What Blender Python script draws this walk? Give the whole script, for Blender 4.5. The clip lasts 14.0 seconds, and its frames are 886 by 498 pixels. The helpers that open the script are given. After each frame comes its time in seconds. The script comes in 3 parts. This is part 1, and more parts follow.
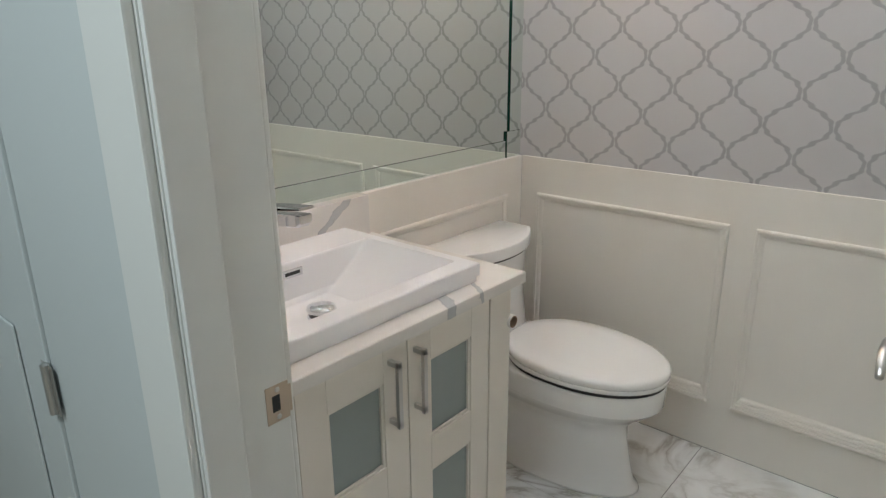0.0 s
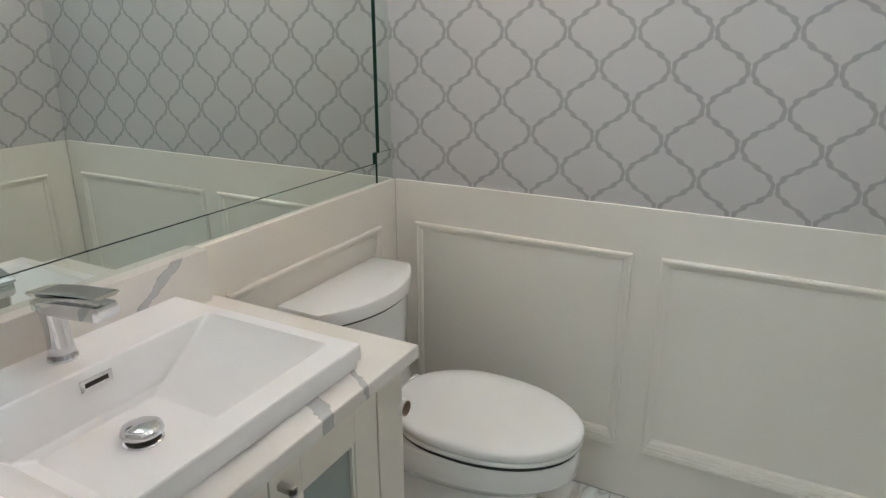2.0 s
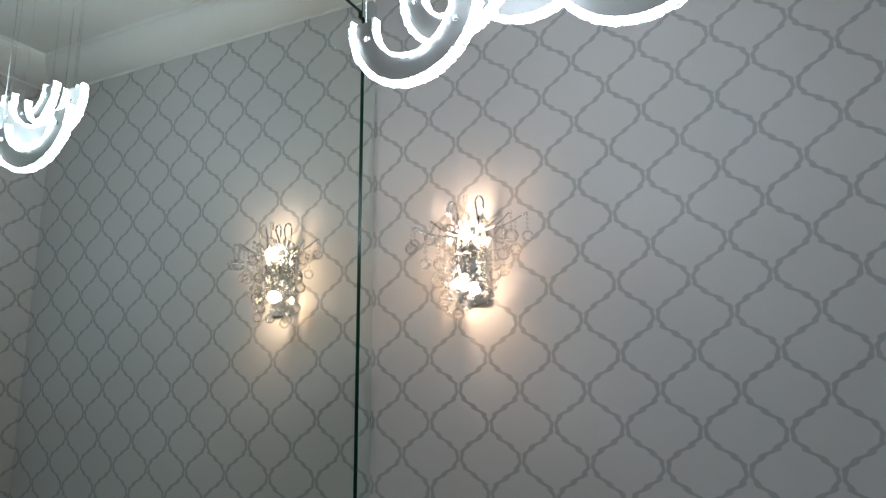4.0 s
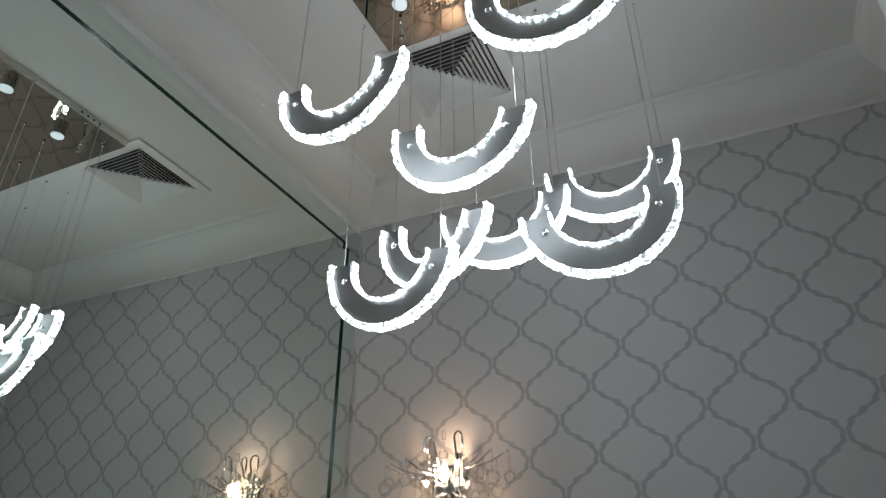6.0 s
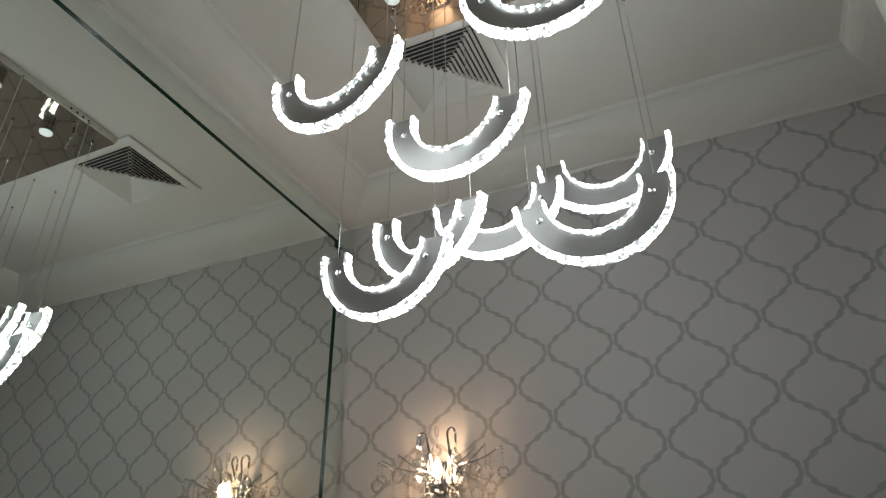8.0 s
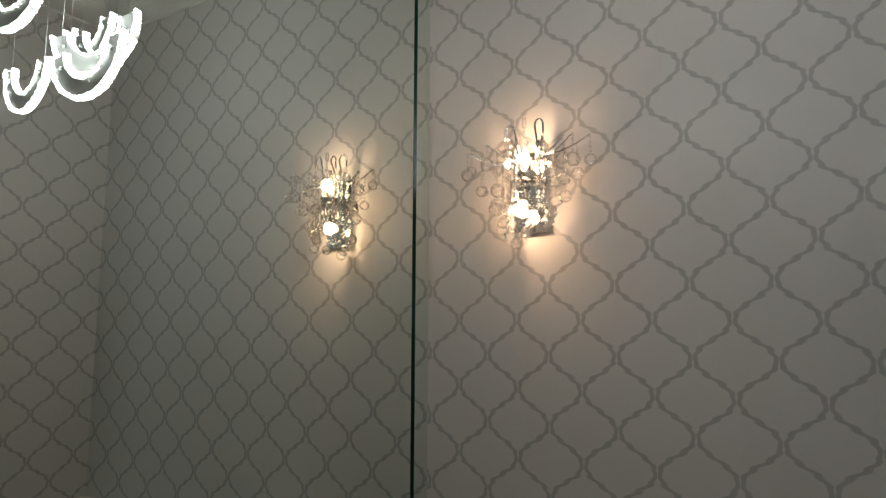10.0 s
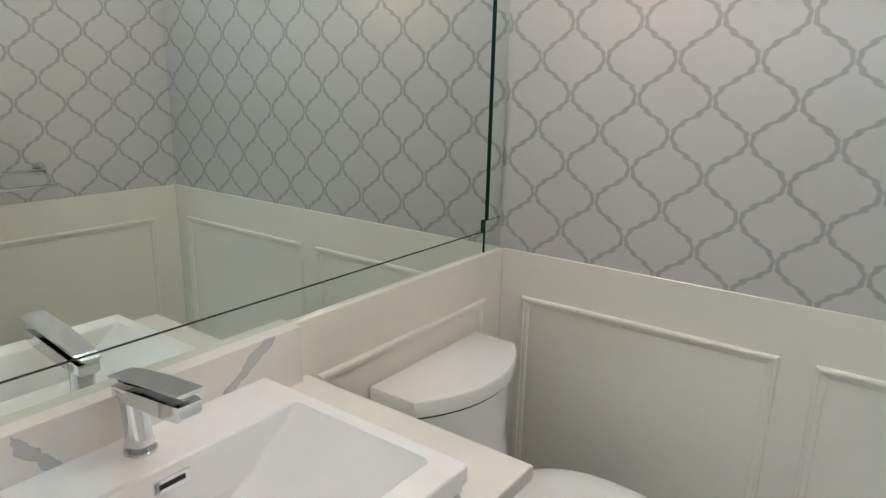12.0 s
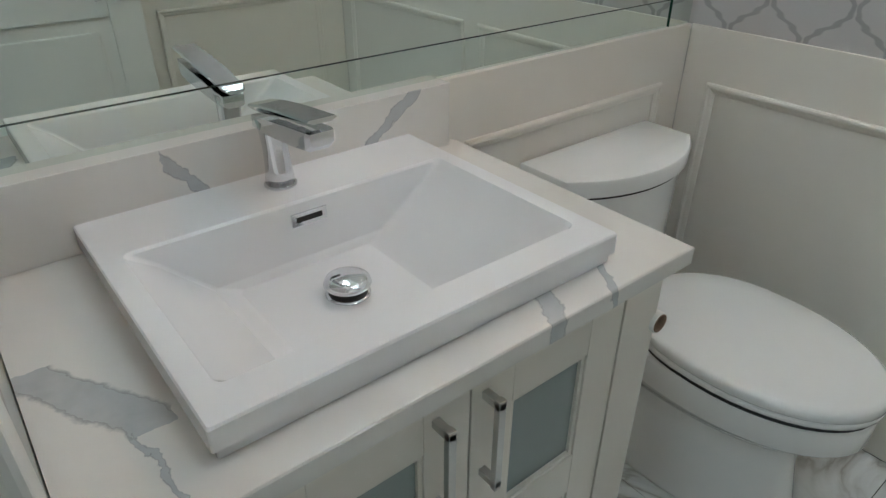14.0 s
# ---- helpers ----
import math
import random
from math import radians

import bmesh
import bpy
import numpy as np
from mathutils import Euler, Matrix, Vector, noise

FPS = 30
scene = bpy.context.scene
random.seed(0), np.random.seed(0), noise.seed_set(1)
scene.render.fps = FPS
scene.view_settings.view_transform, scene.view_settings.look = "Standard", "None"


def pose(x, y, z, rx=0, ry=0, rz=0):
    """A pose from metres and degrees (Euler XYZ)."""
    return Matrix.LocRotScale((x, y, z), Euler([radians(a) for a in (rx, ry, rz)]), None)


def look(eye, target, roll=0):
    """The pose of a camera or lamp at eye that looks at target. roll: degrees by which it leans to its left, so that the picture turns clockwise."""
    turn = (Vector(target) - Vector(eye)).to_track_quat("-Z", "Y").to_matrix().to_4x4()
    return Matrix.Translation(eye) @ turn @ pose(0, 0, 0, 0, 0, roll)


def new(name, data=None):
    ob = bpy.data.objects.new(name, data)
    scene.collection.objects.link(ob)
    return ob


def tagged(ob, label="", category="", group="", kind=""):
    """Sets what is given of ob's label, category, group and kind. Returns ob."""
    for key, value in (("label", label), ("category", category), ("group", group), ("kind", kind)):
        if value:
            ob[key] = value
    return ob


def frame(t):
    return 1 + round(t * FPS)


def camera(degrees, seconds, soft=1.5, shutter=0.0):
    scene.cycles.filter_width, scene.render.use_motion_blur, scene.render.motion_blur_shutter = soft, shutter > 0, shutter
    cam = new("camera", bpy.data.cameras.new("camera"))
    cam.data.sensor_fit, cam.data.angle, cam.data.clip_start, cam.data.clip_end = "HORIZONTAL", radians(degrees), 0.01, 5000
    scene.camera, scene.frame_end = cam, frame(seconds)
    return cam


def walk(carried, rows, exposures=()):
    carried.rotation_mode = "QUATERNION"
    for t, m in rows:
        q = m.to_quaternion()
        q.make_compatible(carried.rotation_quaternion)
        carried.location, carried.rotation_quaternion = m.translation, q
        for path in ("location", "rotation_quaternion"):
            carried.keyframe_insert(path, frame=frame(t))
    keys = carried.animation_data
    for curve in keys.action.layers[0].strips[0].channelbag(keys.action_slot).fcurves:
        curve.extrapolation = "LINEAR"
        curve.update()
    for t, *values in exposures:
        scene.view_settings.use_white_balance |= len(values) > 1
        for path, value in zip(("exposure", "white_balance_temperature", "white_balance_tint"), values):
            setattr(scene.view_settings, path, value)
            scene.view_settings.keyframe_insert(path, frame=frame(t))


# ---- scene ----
cam = camera(68.34, 14.0, 1.35)
PATH = [
    (0, (1.476, -2.226, 1.470), (0.239, -0.781, 0.853), -0.48),
    (0.5, (1.395, -2.195, 1.474), (0.344, -0.638, 0.785), -0.86),
    (1, (1.324, -2.124, 1.484), (0.382, -0.524, 0.741), -0.91),
    (1.5, (1.259, -2.007, 1.486), (0.361, -0.379, 0.750), -0.48),
    (2, (1.213, -1.913, 1.501), (0.318, -0.239, 0.869), -0.08),
    (2.5, (1.171, -1.852, 1.551), (0.244, -0.128, 1.140), 0.27),
    (3, (1.145, -1.823, 1.628), (0.208, -0.059, 1.528), -0.11),
    (3.5, (1.145, -1.830, 1.730), (0.213, -0.074, 1.944), -0.40),
    (4, (1.156, -1.857, 1.845), (0.296, -0.092, 2.226), -0.42),
    (4.2, (1.178, -1.859, 1.856), (0.321, -0.120, 2.349), -0.19),
    (6.3, (1.169, -1.836, 1.932), (0.462, -0.256, 2.933), -0.46),
    (6.5, (1.169, -1.840, 1.932), (0.473, -0.268, 2.954), -0.56),
    (7, (1.167, -1.830, 1.944), (0.488, -0.270, 2.995), -0.60),
    (7.2, (1.166, -1.828, 1.938), (0.496, -0.274, 3.004), -0.60),
    (9.3, (1.129, -1.795, 1.846), (0.234, -0.088, 2.381), -0.31),
    (9.5, (1.135, -1.786, 1.840), (0.180, -0.083, 2.274), -0.31),
    (10, (1.130, -1.786, 1.781), (0.097, -0.090, 2.019), 0.21),
    (10.5, (1.112, -1.773, 1.716), (0.050, -0.079, 1.758), 0.54),
    (11, (1.085, -1.775, 1.657), (0.016, -0.091, 1.512), 0.67),
    (11.5, (1.054, -1.782, 1.592), (-0.027, -0.130, 1.271), 1.16),
    (12, (1.051, -1.778, 1.540), (-0.086, -0.213, 1.034), 1.31),
    (12.5, (1.041, -1.748, 1.500), (-0.162, -0.298, 0.829), 1.46),
    (13, (1.026, -1.723, 1.455), (-0.247, -0.411, 0.642), 1.33),
    (13.5, (1.017, -1.702, 1.412), (-0.314, -0.533, 0.483), 0.77),
    (14, (1.016, -1.698, 1.390), (-0.321, -0.617, 0.368), 0.26),
]
EXPOSURES = [
    (0.0, 0.88, 6600, 11), (1.5, 0.90, 6500, 9), (2.4, 0.78, 6250, 6), (3.0, 0.55, 5950, 5), (4.2, -0.50, 5950, 4), (6.5, -1.27, 6300, 5),
    (9.3, -1.15, 7050, 6), (10.0, -0.75, 7050, 6), (11.0, 0.30, 6850, 6), (12.0, 0.92, 6500, 6), (13.0, 0.80, 6200, 4), (14.0, 0.46, 6050, 4),
]

walk(cam, [(t, look(eye, target, roll)) for t, eye, target, roll in PATH], EXPOSURES)

# ---------------------------------------------------------------- plan (metres)
W = 1.825          # mirror wall x = 0, opposite wall x = W
YN = -1.730         # room face of the wall with the doorway; far wall y = 0
YH = -1.876        # hall face of that wall
CAP = 1.010        # top of the wainscot
CEIL = 3.215       # where the wallpaper ends
TOP = 3.315        # flat of the tray ceiling
JX = 0.750          # doorway, left jamb face
DX = 1.500          # doorway, right jamb face
HALL = -4.2

# ---------------------------------------------------------------- world and light
world = bpy.data.worlds.new("world")
scene.world = world
world.use_nodes = True
world.node_tree.nodes["Background"].inputs[0].default_value = (0.75, 0.85, 1.0, 1)
world.node_tree.nodes["Background"].inputs[1].default_value = 0.3


def lamp(name, kind, place, power, colour, size=0.1, aim=None):
    data = bpy.data.lights.new(name, kind)
    data.energy, data.color = power, colour
    if kind == "AREA":
        data.size = size
    else:
        data.shadow_soft_size = size
    ob = new(name, data)
    ob.matrix_world = look(place, aim) if aim else pose(*place)
    return ob


# ---------------------------------------------------------------- mesh helpers
def box(bm, x0, x1, y0, y1, z0, z1, bevel=0.0):
    r = bmesh.ops.create_cube(bm, size=1.0)
    vs = r["verts"]
    for v in vs:
        v.co = Vector(((x0 + x1) / 2 + v.co.x * (x1 - x0), (y0 + y1) / 2 + v.co.y * (y1 - y0), (z0 + z1) / 2 + v.co.z * (z1 - z0)))
    if bevel:
        es = {e for v in vs for e in v.link_edges}
        bmesh.ops.bevel(bm, geom=list(es), offset=bevel, segments=2, profile=0.6, affect="EDGES")
    return vs


def part(name, bm, material, parent=None, label="", smooth=False):
    bmesh.ops.recalc_face_normals(bm, faces=bm.faces[:])
    me = bpy.data.meshes.new(name)
    bm.to_mesh(me)
    bm.free()
    if material:
        me.materials.append(material)
    if smooth:
        for p in me.polygons:
            p.use_smooth = True
    ob = new(name, me)
    if parent:
        ob.parent = parent
        ob.matrix_parent_inverse = parent.matrix_basis.inverted() if parent.parent is None else (parent.parent.matrix_basis @ parent.matrix_parent_inverse @ parent.matrix_basis).inverted()
    if label:
        ob["label"] = label
    return ob


def boxpart(name, dims, material, parent=None, label="", bevel=0.002):
    bm = bmesh.new()
    box(bm, *dims, bevel=bevel)
    return part(name, bm, material, parent, label)


def empty(name, x, y, z, label, category, group=""):
    ob = new(name)
    ob.empty_display_size = 0.1
    ob.matrix_basis = pose(x, y, z)
    return tagged(ob, label, category, group)


def loft(bm, rings, cap=True, closed=True):
    """Skins rings of points (lists of equal length)."""
    vr = [[bm.verts.new(p) for p in ring] for ring in rings]
    n = len(rings[0])
    for a, b in zip(vr, vr[1:]):
        for i in range(n if closed else n - 1):
            bm.faces.new((a[i], a[(i + 1) % n], b[(i + 1) % n], b[i]))
    if cap:
        bm.faces.new(vr[0][::-1])
        bm.faces.new(vr[-1])
    return vr


def tube(bm, points, radius, sides=8, cap=True):
    """A round bar along points; radius may be a list."""
    rs = radius if isinstance(radius, (list, tuple)) else [radius] * len(points)
    pts = [Vector(p) for p in points]
    rings = []
    side = None
    for i, p in enumerate(pts):
        d = (pts[min(i + 1, len(pts) - 1)] - pts[max(i - 1, 0)]).normalized()
        if side is None:
            side = d.orthogonal().normalized()
        side = (side - d * side.dot(d)).normalized()
        up = d.cross(side)
        rings.append([p + rs[i] * (math.cos(a) * side + math.sin(a) * up) for a in (2 * math.pi * k / sides for k in range(sides))])
    loft(bm, rings, cap)


def ball(bm, centre, r, stretch=1.0, u=8, v=6):
    made = bmesh.ops.create_uvsphere(bm, u_segments=u, v_segments=v, radius=r)
    for q in made["verts"]:
        q.co = Vector(centre) + Vector((q.co.x, q.co.y, q.co.z * stretch))


# ---------------------------------------------------------------- materials
class Net:
    """Builds a node material with short calls."""

    def __init__(self, name):
        self.mat = bpy.data.materials.new(name)
        self.mat.use_nodes = True
        self.t = self.mat.node_tree
        self.b = self.t.nodes["Principled BSDF"]

    def node(self, kind, **values):
        n = self.t.nodes.new(kind)
        for k, v in values.items():
            setattr(n, k, v)
        return n

    def put(self, socket, value):
        if isinstance(value, bpy.types.NodeSocket):
            self.t.links.new(value, socket)
        else:
            socket.default_value = value

    def m(self, op, *args):
        n = self.node("ShaderNodeMath", operation=op)
        for s, v in zip(n.inputs, args):
            self.put(s, v)
        return n.outputs[0]

    def mix(self, fac, a, b):
        n = self.node("ShaderNodeMix", data_type="RGBA")
        self.put(n.inputs["Factor"], fac)
        self.put(n.inputs["A"], a)
        self.put(n.inputs["B"], b)
        return n.outputs["Result"]

    def place(self):
        s = self.node("ShaderNodeSeparateXYZ")
        g = self.node("ShaderNodeNewGeometry")
        self.t.links.new(g.outputs["Position"], s.inputs[0])
        return g.outputs["Position"], s.outputs

    def noise(self, vector, scale, detail=3.0, rough=0.5, distortion=0.0):
        n = self.node("ShaderNodeTexNoise")
        if vector is not None:
            self.t.links.new(vector, n.inputs["Vector"])
        n.inputs["Scale"].default_value = scale
        n.inputs["Detail"].default_value = detail
        n.inputs["Roughness"].default_value = rough
        n.inputs["Distortion"].default_value = distortion
        return n.outputs["Fac"]

    def ramp(self, fac, stops):
        n = self.node("ShaderNodeValToRGB")
        self.put(n.inputs[0], fac)
        e = n.color_ramp.elements
        while len(e) < len(stops):
            e.new(0.5)
        for x, (p, c) in zip(e, stops):
            x.position, x.color = p, c if len(c) == 4 else (*c, 1)
        return n.outputs["Color"]

    def bump(self, height, strength, distance=0.001):
        n = self.node("ShaderNodeBump")
        n.inputs["Strength"].default_value = strength
        n.inputs["Distance"].default_value = distance
        self.put(n.inputs["Height"], height)
        self.put(self.b.inputs["Normal"], n.outputs[0])

    def set(self, **kw):
        names = dict(color="Base Color", rough="Roughness", metal="Metallic", trans="Transmission Weight", ior="IOR", spec="Specular IOR Level",
                     coat="Coat Weight", coatr="Coat Roughness", emit="Emission Color", power="Emission Strength")
        for k, v in kw.items():
            if isinstance(v, tuple) and len(v) == 3:
                v = (*v, 1)
            self.put(self.b.inputs[names[k]], v)
        return self


def painted(name, colour, rough=0.45, wave=0.15, spec=0.5):
    n = Net(name)
    p, _ = n.place()
    f = n.noise(p, 3.0, 4)
    c0 = tuple(v * 0.96 for v in colour)
    n.set(color=n.mix(f, (*c0, 1), (*colour, 1)), rough=rough, spec=spec)
    g = n.noise(p, 140.0, 2)
    h = n.noise(p, 18.0, 3)
    n.bump(n.m("ADD", n.m("MULTIPLY", g, 0.4), h), wave, 0.0006)
    return n.mat


def metal(name, colour, rough, brushed=False):
    n = Net(name)
    p, _ = n.place()
    f = n.noise(p, 260.0 if brushed else 30.0, 3)
    n.set(color=colour, metal=1.0, rough=n.m("ADD", rough, n.m("MULTIPLY", f, 0.12 if brushed else 0.04)))
    return n.mat


def glass(name, colour=(1, 1, 1), rough=0.0, ior=1.5):
    n = Net(name)
    n.set(color=colour, trans=1.0, rough=rough, ior=ior)
    return n.mat


def wallpaper(name, axis, origin, sign=1.0):
    """Ogee lattice in grey on a pale pearl ground, along the wall's own run."""
    n = Net(name)
    p, xyz = n.place()
    w = n.noise(p, 70.0, 3)
    wob = n.m("MULTIPLY", n.m("SUBTRACT", w, 0.5), 0.006)
    u = n.m("DIVIDE", n.m("SUBTRACT", n.m("ADD", n.m("MULTIPLY", xyz[axis], sign), wob), origin), LATP / 2)
    v = n.m("DIVIDE", n.m("SUBTRACT", xyz[2], LATZ), LATQ / 2)
    uu = n.m("SUBTRACT", n.m("FLOORED_MODULO", n.m("ADD", u, 1.0), 2.0), 1.0)
    ring = n.m("COSINE", n.m("MULTIPLY", v, math.pi))
    ring = n.m("ADD", n.m("MULTIPLY", ring, 0.72), n.m("MULTIPLY", n.m("SINE", n.m("MULTIPLY", ring, math.pi / 2)), 0.28))
    s = n.m("SUBTRACT", 0.5, n.m("MULTIPLY", ring, 0.435))
    # small notches half-way along each bend
    kink = n.m("MULTIPLY", n.m("SINE", n.m("MULTIPLY", v, math.pi * 8)), 0.045)
    s = n.m("ADD", s, n.m("MULTIPLY", kink, n.m("ABSOLUTE", n.m("SINE", n.m("MULTIPLY", v, math.pi)))))
    d = n.m("ABSOLUTE", n.m("SUBTRACT", n.m("ABSOLUTE", uu), s))
    slope = n.m("MULTIPLY", n.m("SINE", n.m("MULTIPLY", v, math.pi)), 1.6)
    d = n.m("DIVIDE", n.m("MULTIPLY", d, LATP / 2), n.m("SQRT", n.m("ADD", 1.0, n.m("MULTIPLY", slope, slope))))
    r = n.node("ShaderNodeMapRange", interpolation_type="SMOOTHSTEP")
    n.put(r.inputs[0], d)
    r.inputs[1].default_value, r.inputs[2].default_value = 0.0032, 0.0074
    r.inputs[3].default_value, r.inputs[4].default_value = 1.0, 0.0
    line = r.outputs[0]
    fibre = n.noise(p, 420.0, 2)
    cloud = n.noise(p, 1.6, 3)
    ground = n.mix(cloud, (0.515, 0.49, 0.48, 1), (0.56, 0.535, 0.525, 1))
    ink = n.mix(n.noise(p, 24.0, 2), (0.335, 0.320, 0.317, 1), (0.385, 0.367, 0.362, 1))
    n.set(color=n.mix(line, ground, ink), rough=n.m("ADD", 0.42, n.m("MULTIPLY", fibre, 0.15)), spec=0.5)
    n.bump(n.m("ADD", n.m("MULTIPLY", fibre, 0.35), line), 0.35, 0.0004)
    return n.mat


def marble(name, scale, base, vein, seed, rough=0.15, amount=0.5, thin=0.02):
    n = Net(name)
    p, _ = n.place()
    mp = n.node("ShaderNodeMapping")
    n.t.links.new(p, mp.inputs[0])
    mp.inputs["Location"].default_value = (seed, seed * 2.3, seed * 0.7)
    mp.inputs["Rotation"].default_value = (0.3, 0.4, 0.7 + seed)
    q = mp.outputs[0]
    a = n.noise(q, scale, 5, 0.55, 0.9)
    ridge = n.m("ABSOLUTE", n.m("SUBTRACT", a, 0.5))
    v1 = n.ramp(ridge, [(0.0, (1, 1, 1)), (thin, (0.45, 0.45, 0.45)), (thin * 3.2, (0, 0, 0))])
    patch = n.ramp(n.noise(q, scale * 0.55, 3), [(0.38, (0, 0, 0)), (0.52, (1, 1, 1))])
    fac = n.m("MULTIPLY", n.m("MULTIPLY", v1, patch), amount)
    cloud = n.m("MULTIPLY", n.ramp(n.noise(q, scale * 1.7, 4), [(0.45, (0, 0, 0)), (0.75, (1, 1, 1))]), 0.35 * amount)
    n.set(color=n.mix(n.m("MAXIMUM", fac, cloud), (*base, 1), (*vein, 1)), rough=rough, spec=0.5)
    return n.mat


LATP, LATQ, LATX, LATZ = 0.1988, 0.1993, 0.0980, 1.4027
PAPER_X = wallpaper("wallpaper_far", 0, LATX)
PAPER_Y = wallpaper("wallpaper_side", 1, -0.06)
TRIM = painted("cream_trim_paint", (0.82, 0.77, 0.695), 0.34)
DOORPAINT = painted("door_paint", (0.76, 0.75, 0.71), 0.4)
HALLPAINT = painted("hall_paint", (0.55, 0.57, 0.56), 0.6)
CEILPAINT = painted("ceiling_paint", (0.74, 0.73, 0.70), 0.6)
CABINET = painted("cabinet_paint", (0.79, 0.74, 0.665), 0.36)
PORCELAIN = Net("porcelain").set(color=(0.86, 0.85, 0.83), rough=0.09, spec=0.6, coat=0.4, coatr=0.05).mat
SINKMAT = Net("sink_resin").set(color=(0.88, 0.87, 0.875), rough=0.13, spec=0.5).mat
CHROME = metal("chrome", (0.72, 0.73, 0.75), 0.05)
STEEL = metal("brushed_nickel", (0.62, 0.61, 0.59), 0.24, True)
MIRROR = Net("mirror_silver").set(color=(0.80, 0.85, 0.81), metal=1.0, rough=0.0).mat
STRIP = Net("mirror_strip").set(color=(0.78, 0.85, 0.81), metal=1.0, rough=0.0).mat
EDGE = Net("glass_edge").set(color=(0.01, 0.045, 0.03), rough=0.15).mat
FROST = Net("frosted_glass").set(color=(0.27, 0.31, 0.30), rough=0.35, spec=0.5).mat
DARK = Net("dark_gap").set(color=(0.02, 0.02, 0.02), rough=0.6).mat
def quartz():
    """Cream quartz with a few broad grey veins, each a band along a line, with a ragged dark rim."""
    n = Net("quartz_top")
    p, xyz = n.place()
    wob = n.m("SUBTRACT", n.noise(p, 22.0, 4, 0.6), 0.5)
    wob2 = n.m("SUBTRACT", n.noise(p, 90.0, 3, 0.6), 0.5)
    shift = n.m("ADD", n.m("MULTIPLY", wob, 0.035), n.m("MULTIPLY", wob2, 0.006))
    total, rims = 0.0, 0.0
    # bands: unit normal (a, b, c), offset, half width, then a box that ends them
    for (a, b, c), off, half, (x0, x1, y0, y1, z0, z1) in (
            ((-0.51, 0.86, 0.0), -1.615, 0.026, (0.265, 0.45, -1.76, -1.596, 0.80, 0.90)),
            ((-0.13, 0.99, 0.0), -1.684, 0.003, (0.44, 0.61, -1.76, -1.52, 0.80, 0.90)),
            ((0.45, 0.89, 0.0), -0.765, 0.014, (0.50, 0.61, -1.30, -1.05, 0.80, 0.90)),
            ((0.5, 0.86, 0.0), -0.60, 0.006, (0.50, 0.61, -1.08, -0.97, 0.80, 0.90)),
            ((0.0, 0.75, 0.66), -0.434, 0.011, (-0.01, 0.03, -1.45, -1.30, 0.88, 1.01)),
            ((0.0, 0.62, -0.78), -1.385, 0.010, (-0.01, 0.03, -1.11, -0.95, 0.88, 1.01))):
        dot = n.m("ADD", n.m("ADD", n.m("MULTIPLY", xyz[0], a), n.m("MULTIPLY", xyz[1], b)), n.m("MULTIPLY", xyz[2], c))
        d = n.m("ABSOLUTE", n.m("ADD", n.m("SUBTRACT", dot, off), shift))
        r = n.node("ShaderNodeMapRange", interpolation_type="SMOOTHSTEP")
        n.put(r.inputs[0], d)
        r.inputs[1].default_value, r.inputs[2].default_value, r.inputs[3].default_value, r.inputs[4].default_value = half * 0.8, half * 1.1 + 0.001, 1.0, 0.0
        m = r.outputs[0]
        for axis, lo, hi in ((0, x0, x1), (1, y0, y1), (2, z0, z1)):
            w = n.m("ADD", xyz[axis], n.m("MULTIPLY", wob, 0.03)) if axis < 2 else xyz[axis]
            m = n.m("MULTIPLY", m, n.m("MULTIPLY", n.m("GREATER_THAN", w, lo), n.m("LESS_THAN", w, hi)))
        total = n.m("MAXIMUM", total, m)
        rim = n.m("MULTIPLY", m, n.m("GREATER_THAN", d, half * 0.86))
        rims = n.m("MAXIMUM", rims, rim)
    cloud = n.noise(p, 9.0, 4)
    base = n.mix(cloud, (0.74, 0.70, 0.655, 1), (0.82, 0.79, 0.75, 1))
    vein = n.mix(n.noise(p, 40.0, 3), (0.40, 0.41, 0.42, 1), (0.56, 0.565, 0.57, 1))
    col = n.mix(n.m("MULTIPLY", total, 0.9), base, vein)
    col = n.mix(n.m("MULTIPLY", rims, 0.6), col, (0.27, 0.26, 0.26, 1))
    n.set(color=col, rough=n.m("ADD", 0.12, n.m("MULTIPLY", n.noise(p, 60.0, 2), 0.08)), spec=0.5)
    return n.mat


QUARTZ = quartz()
TILE = marble("marble_tile", 3.2, (0.78, 0.79, 0.78), (0.40, 0.38, 0.345), 7.7, 0.10, 0.9, 0.03)


def crystal():
    """Cut crystal: part of the light goes straight through, part is bent and mirrored by the facets."""
    n = Net("crystal")
    n.set(color=(1, 1, 1), trans=1.0, rough=0.0, ior=1.55, spec=0.8)
    clear = n.node("ShaderNodeBsdfTransparent")
    mix = n.node("ShaderNodeMixShader")
    mix.inputs[0].default_value = 0.52
    n.t.links.new(n.b.outputs[0], mix.inputs[1])
    n.t.links.new(clear.outputs[0], mix.inputs[2])
    n.t.links.new(mix.outputs[0], n.t.nodes["Material Output"].inputs[0])
    return n.mat


CRYSTAL = crystal()
CEILMIRROR = Net("canopy_mirror").set(color=(0.62, 0.55, 0.47), metal=1.0, rough=0.02).mat
def led_mat():
    n = Net("led_crystal")
    p, _ = n.place()
    f = n.noise(p, 95.0, 3, 0.75)
    n.set(color=(0.85, 0.88, 0.9), rough=0.12, spec=0.8, emit=(0.84, 0.92, 1.0))
    n.put(n.b.inputs["Emission Strength"], n.m("ADD", 0.5, n.m("MULTIPLY", n.m("GREATER_THAN", f, 0.51), 34.0)))
    return n.mat


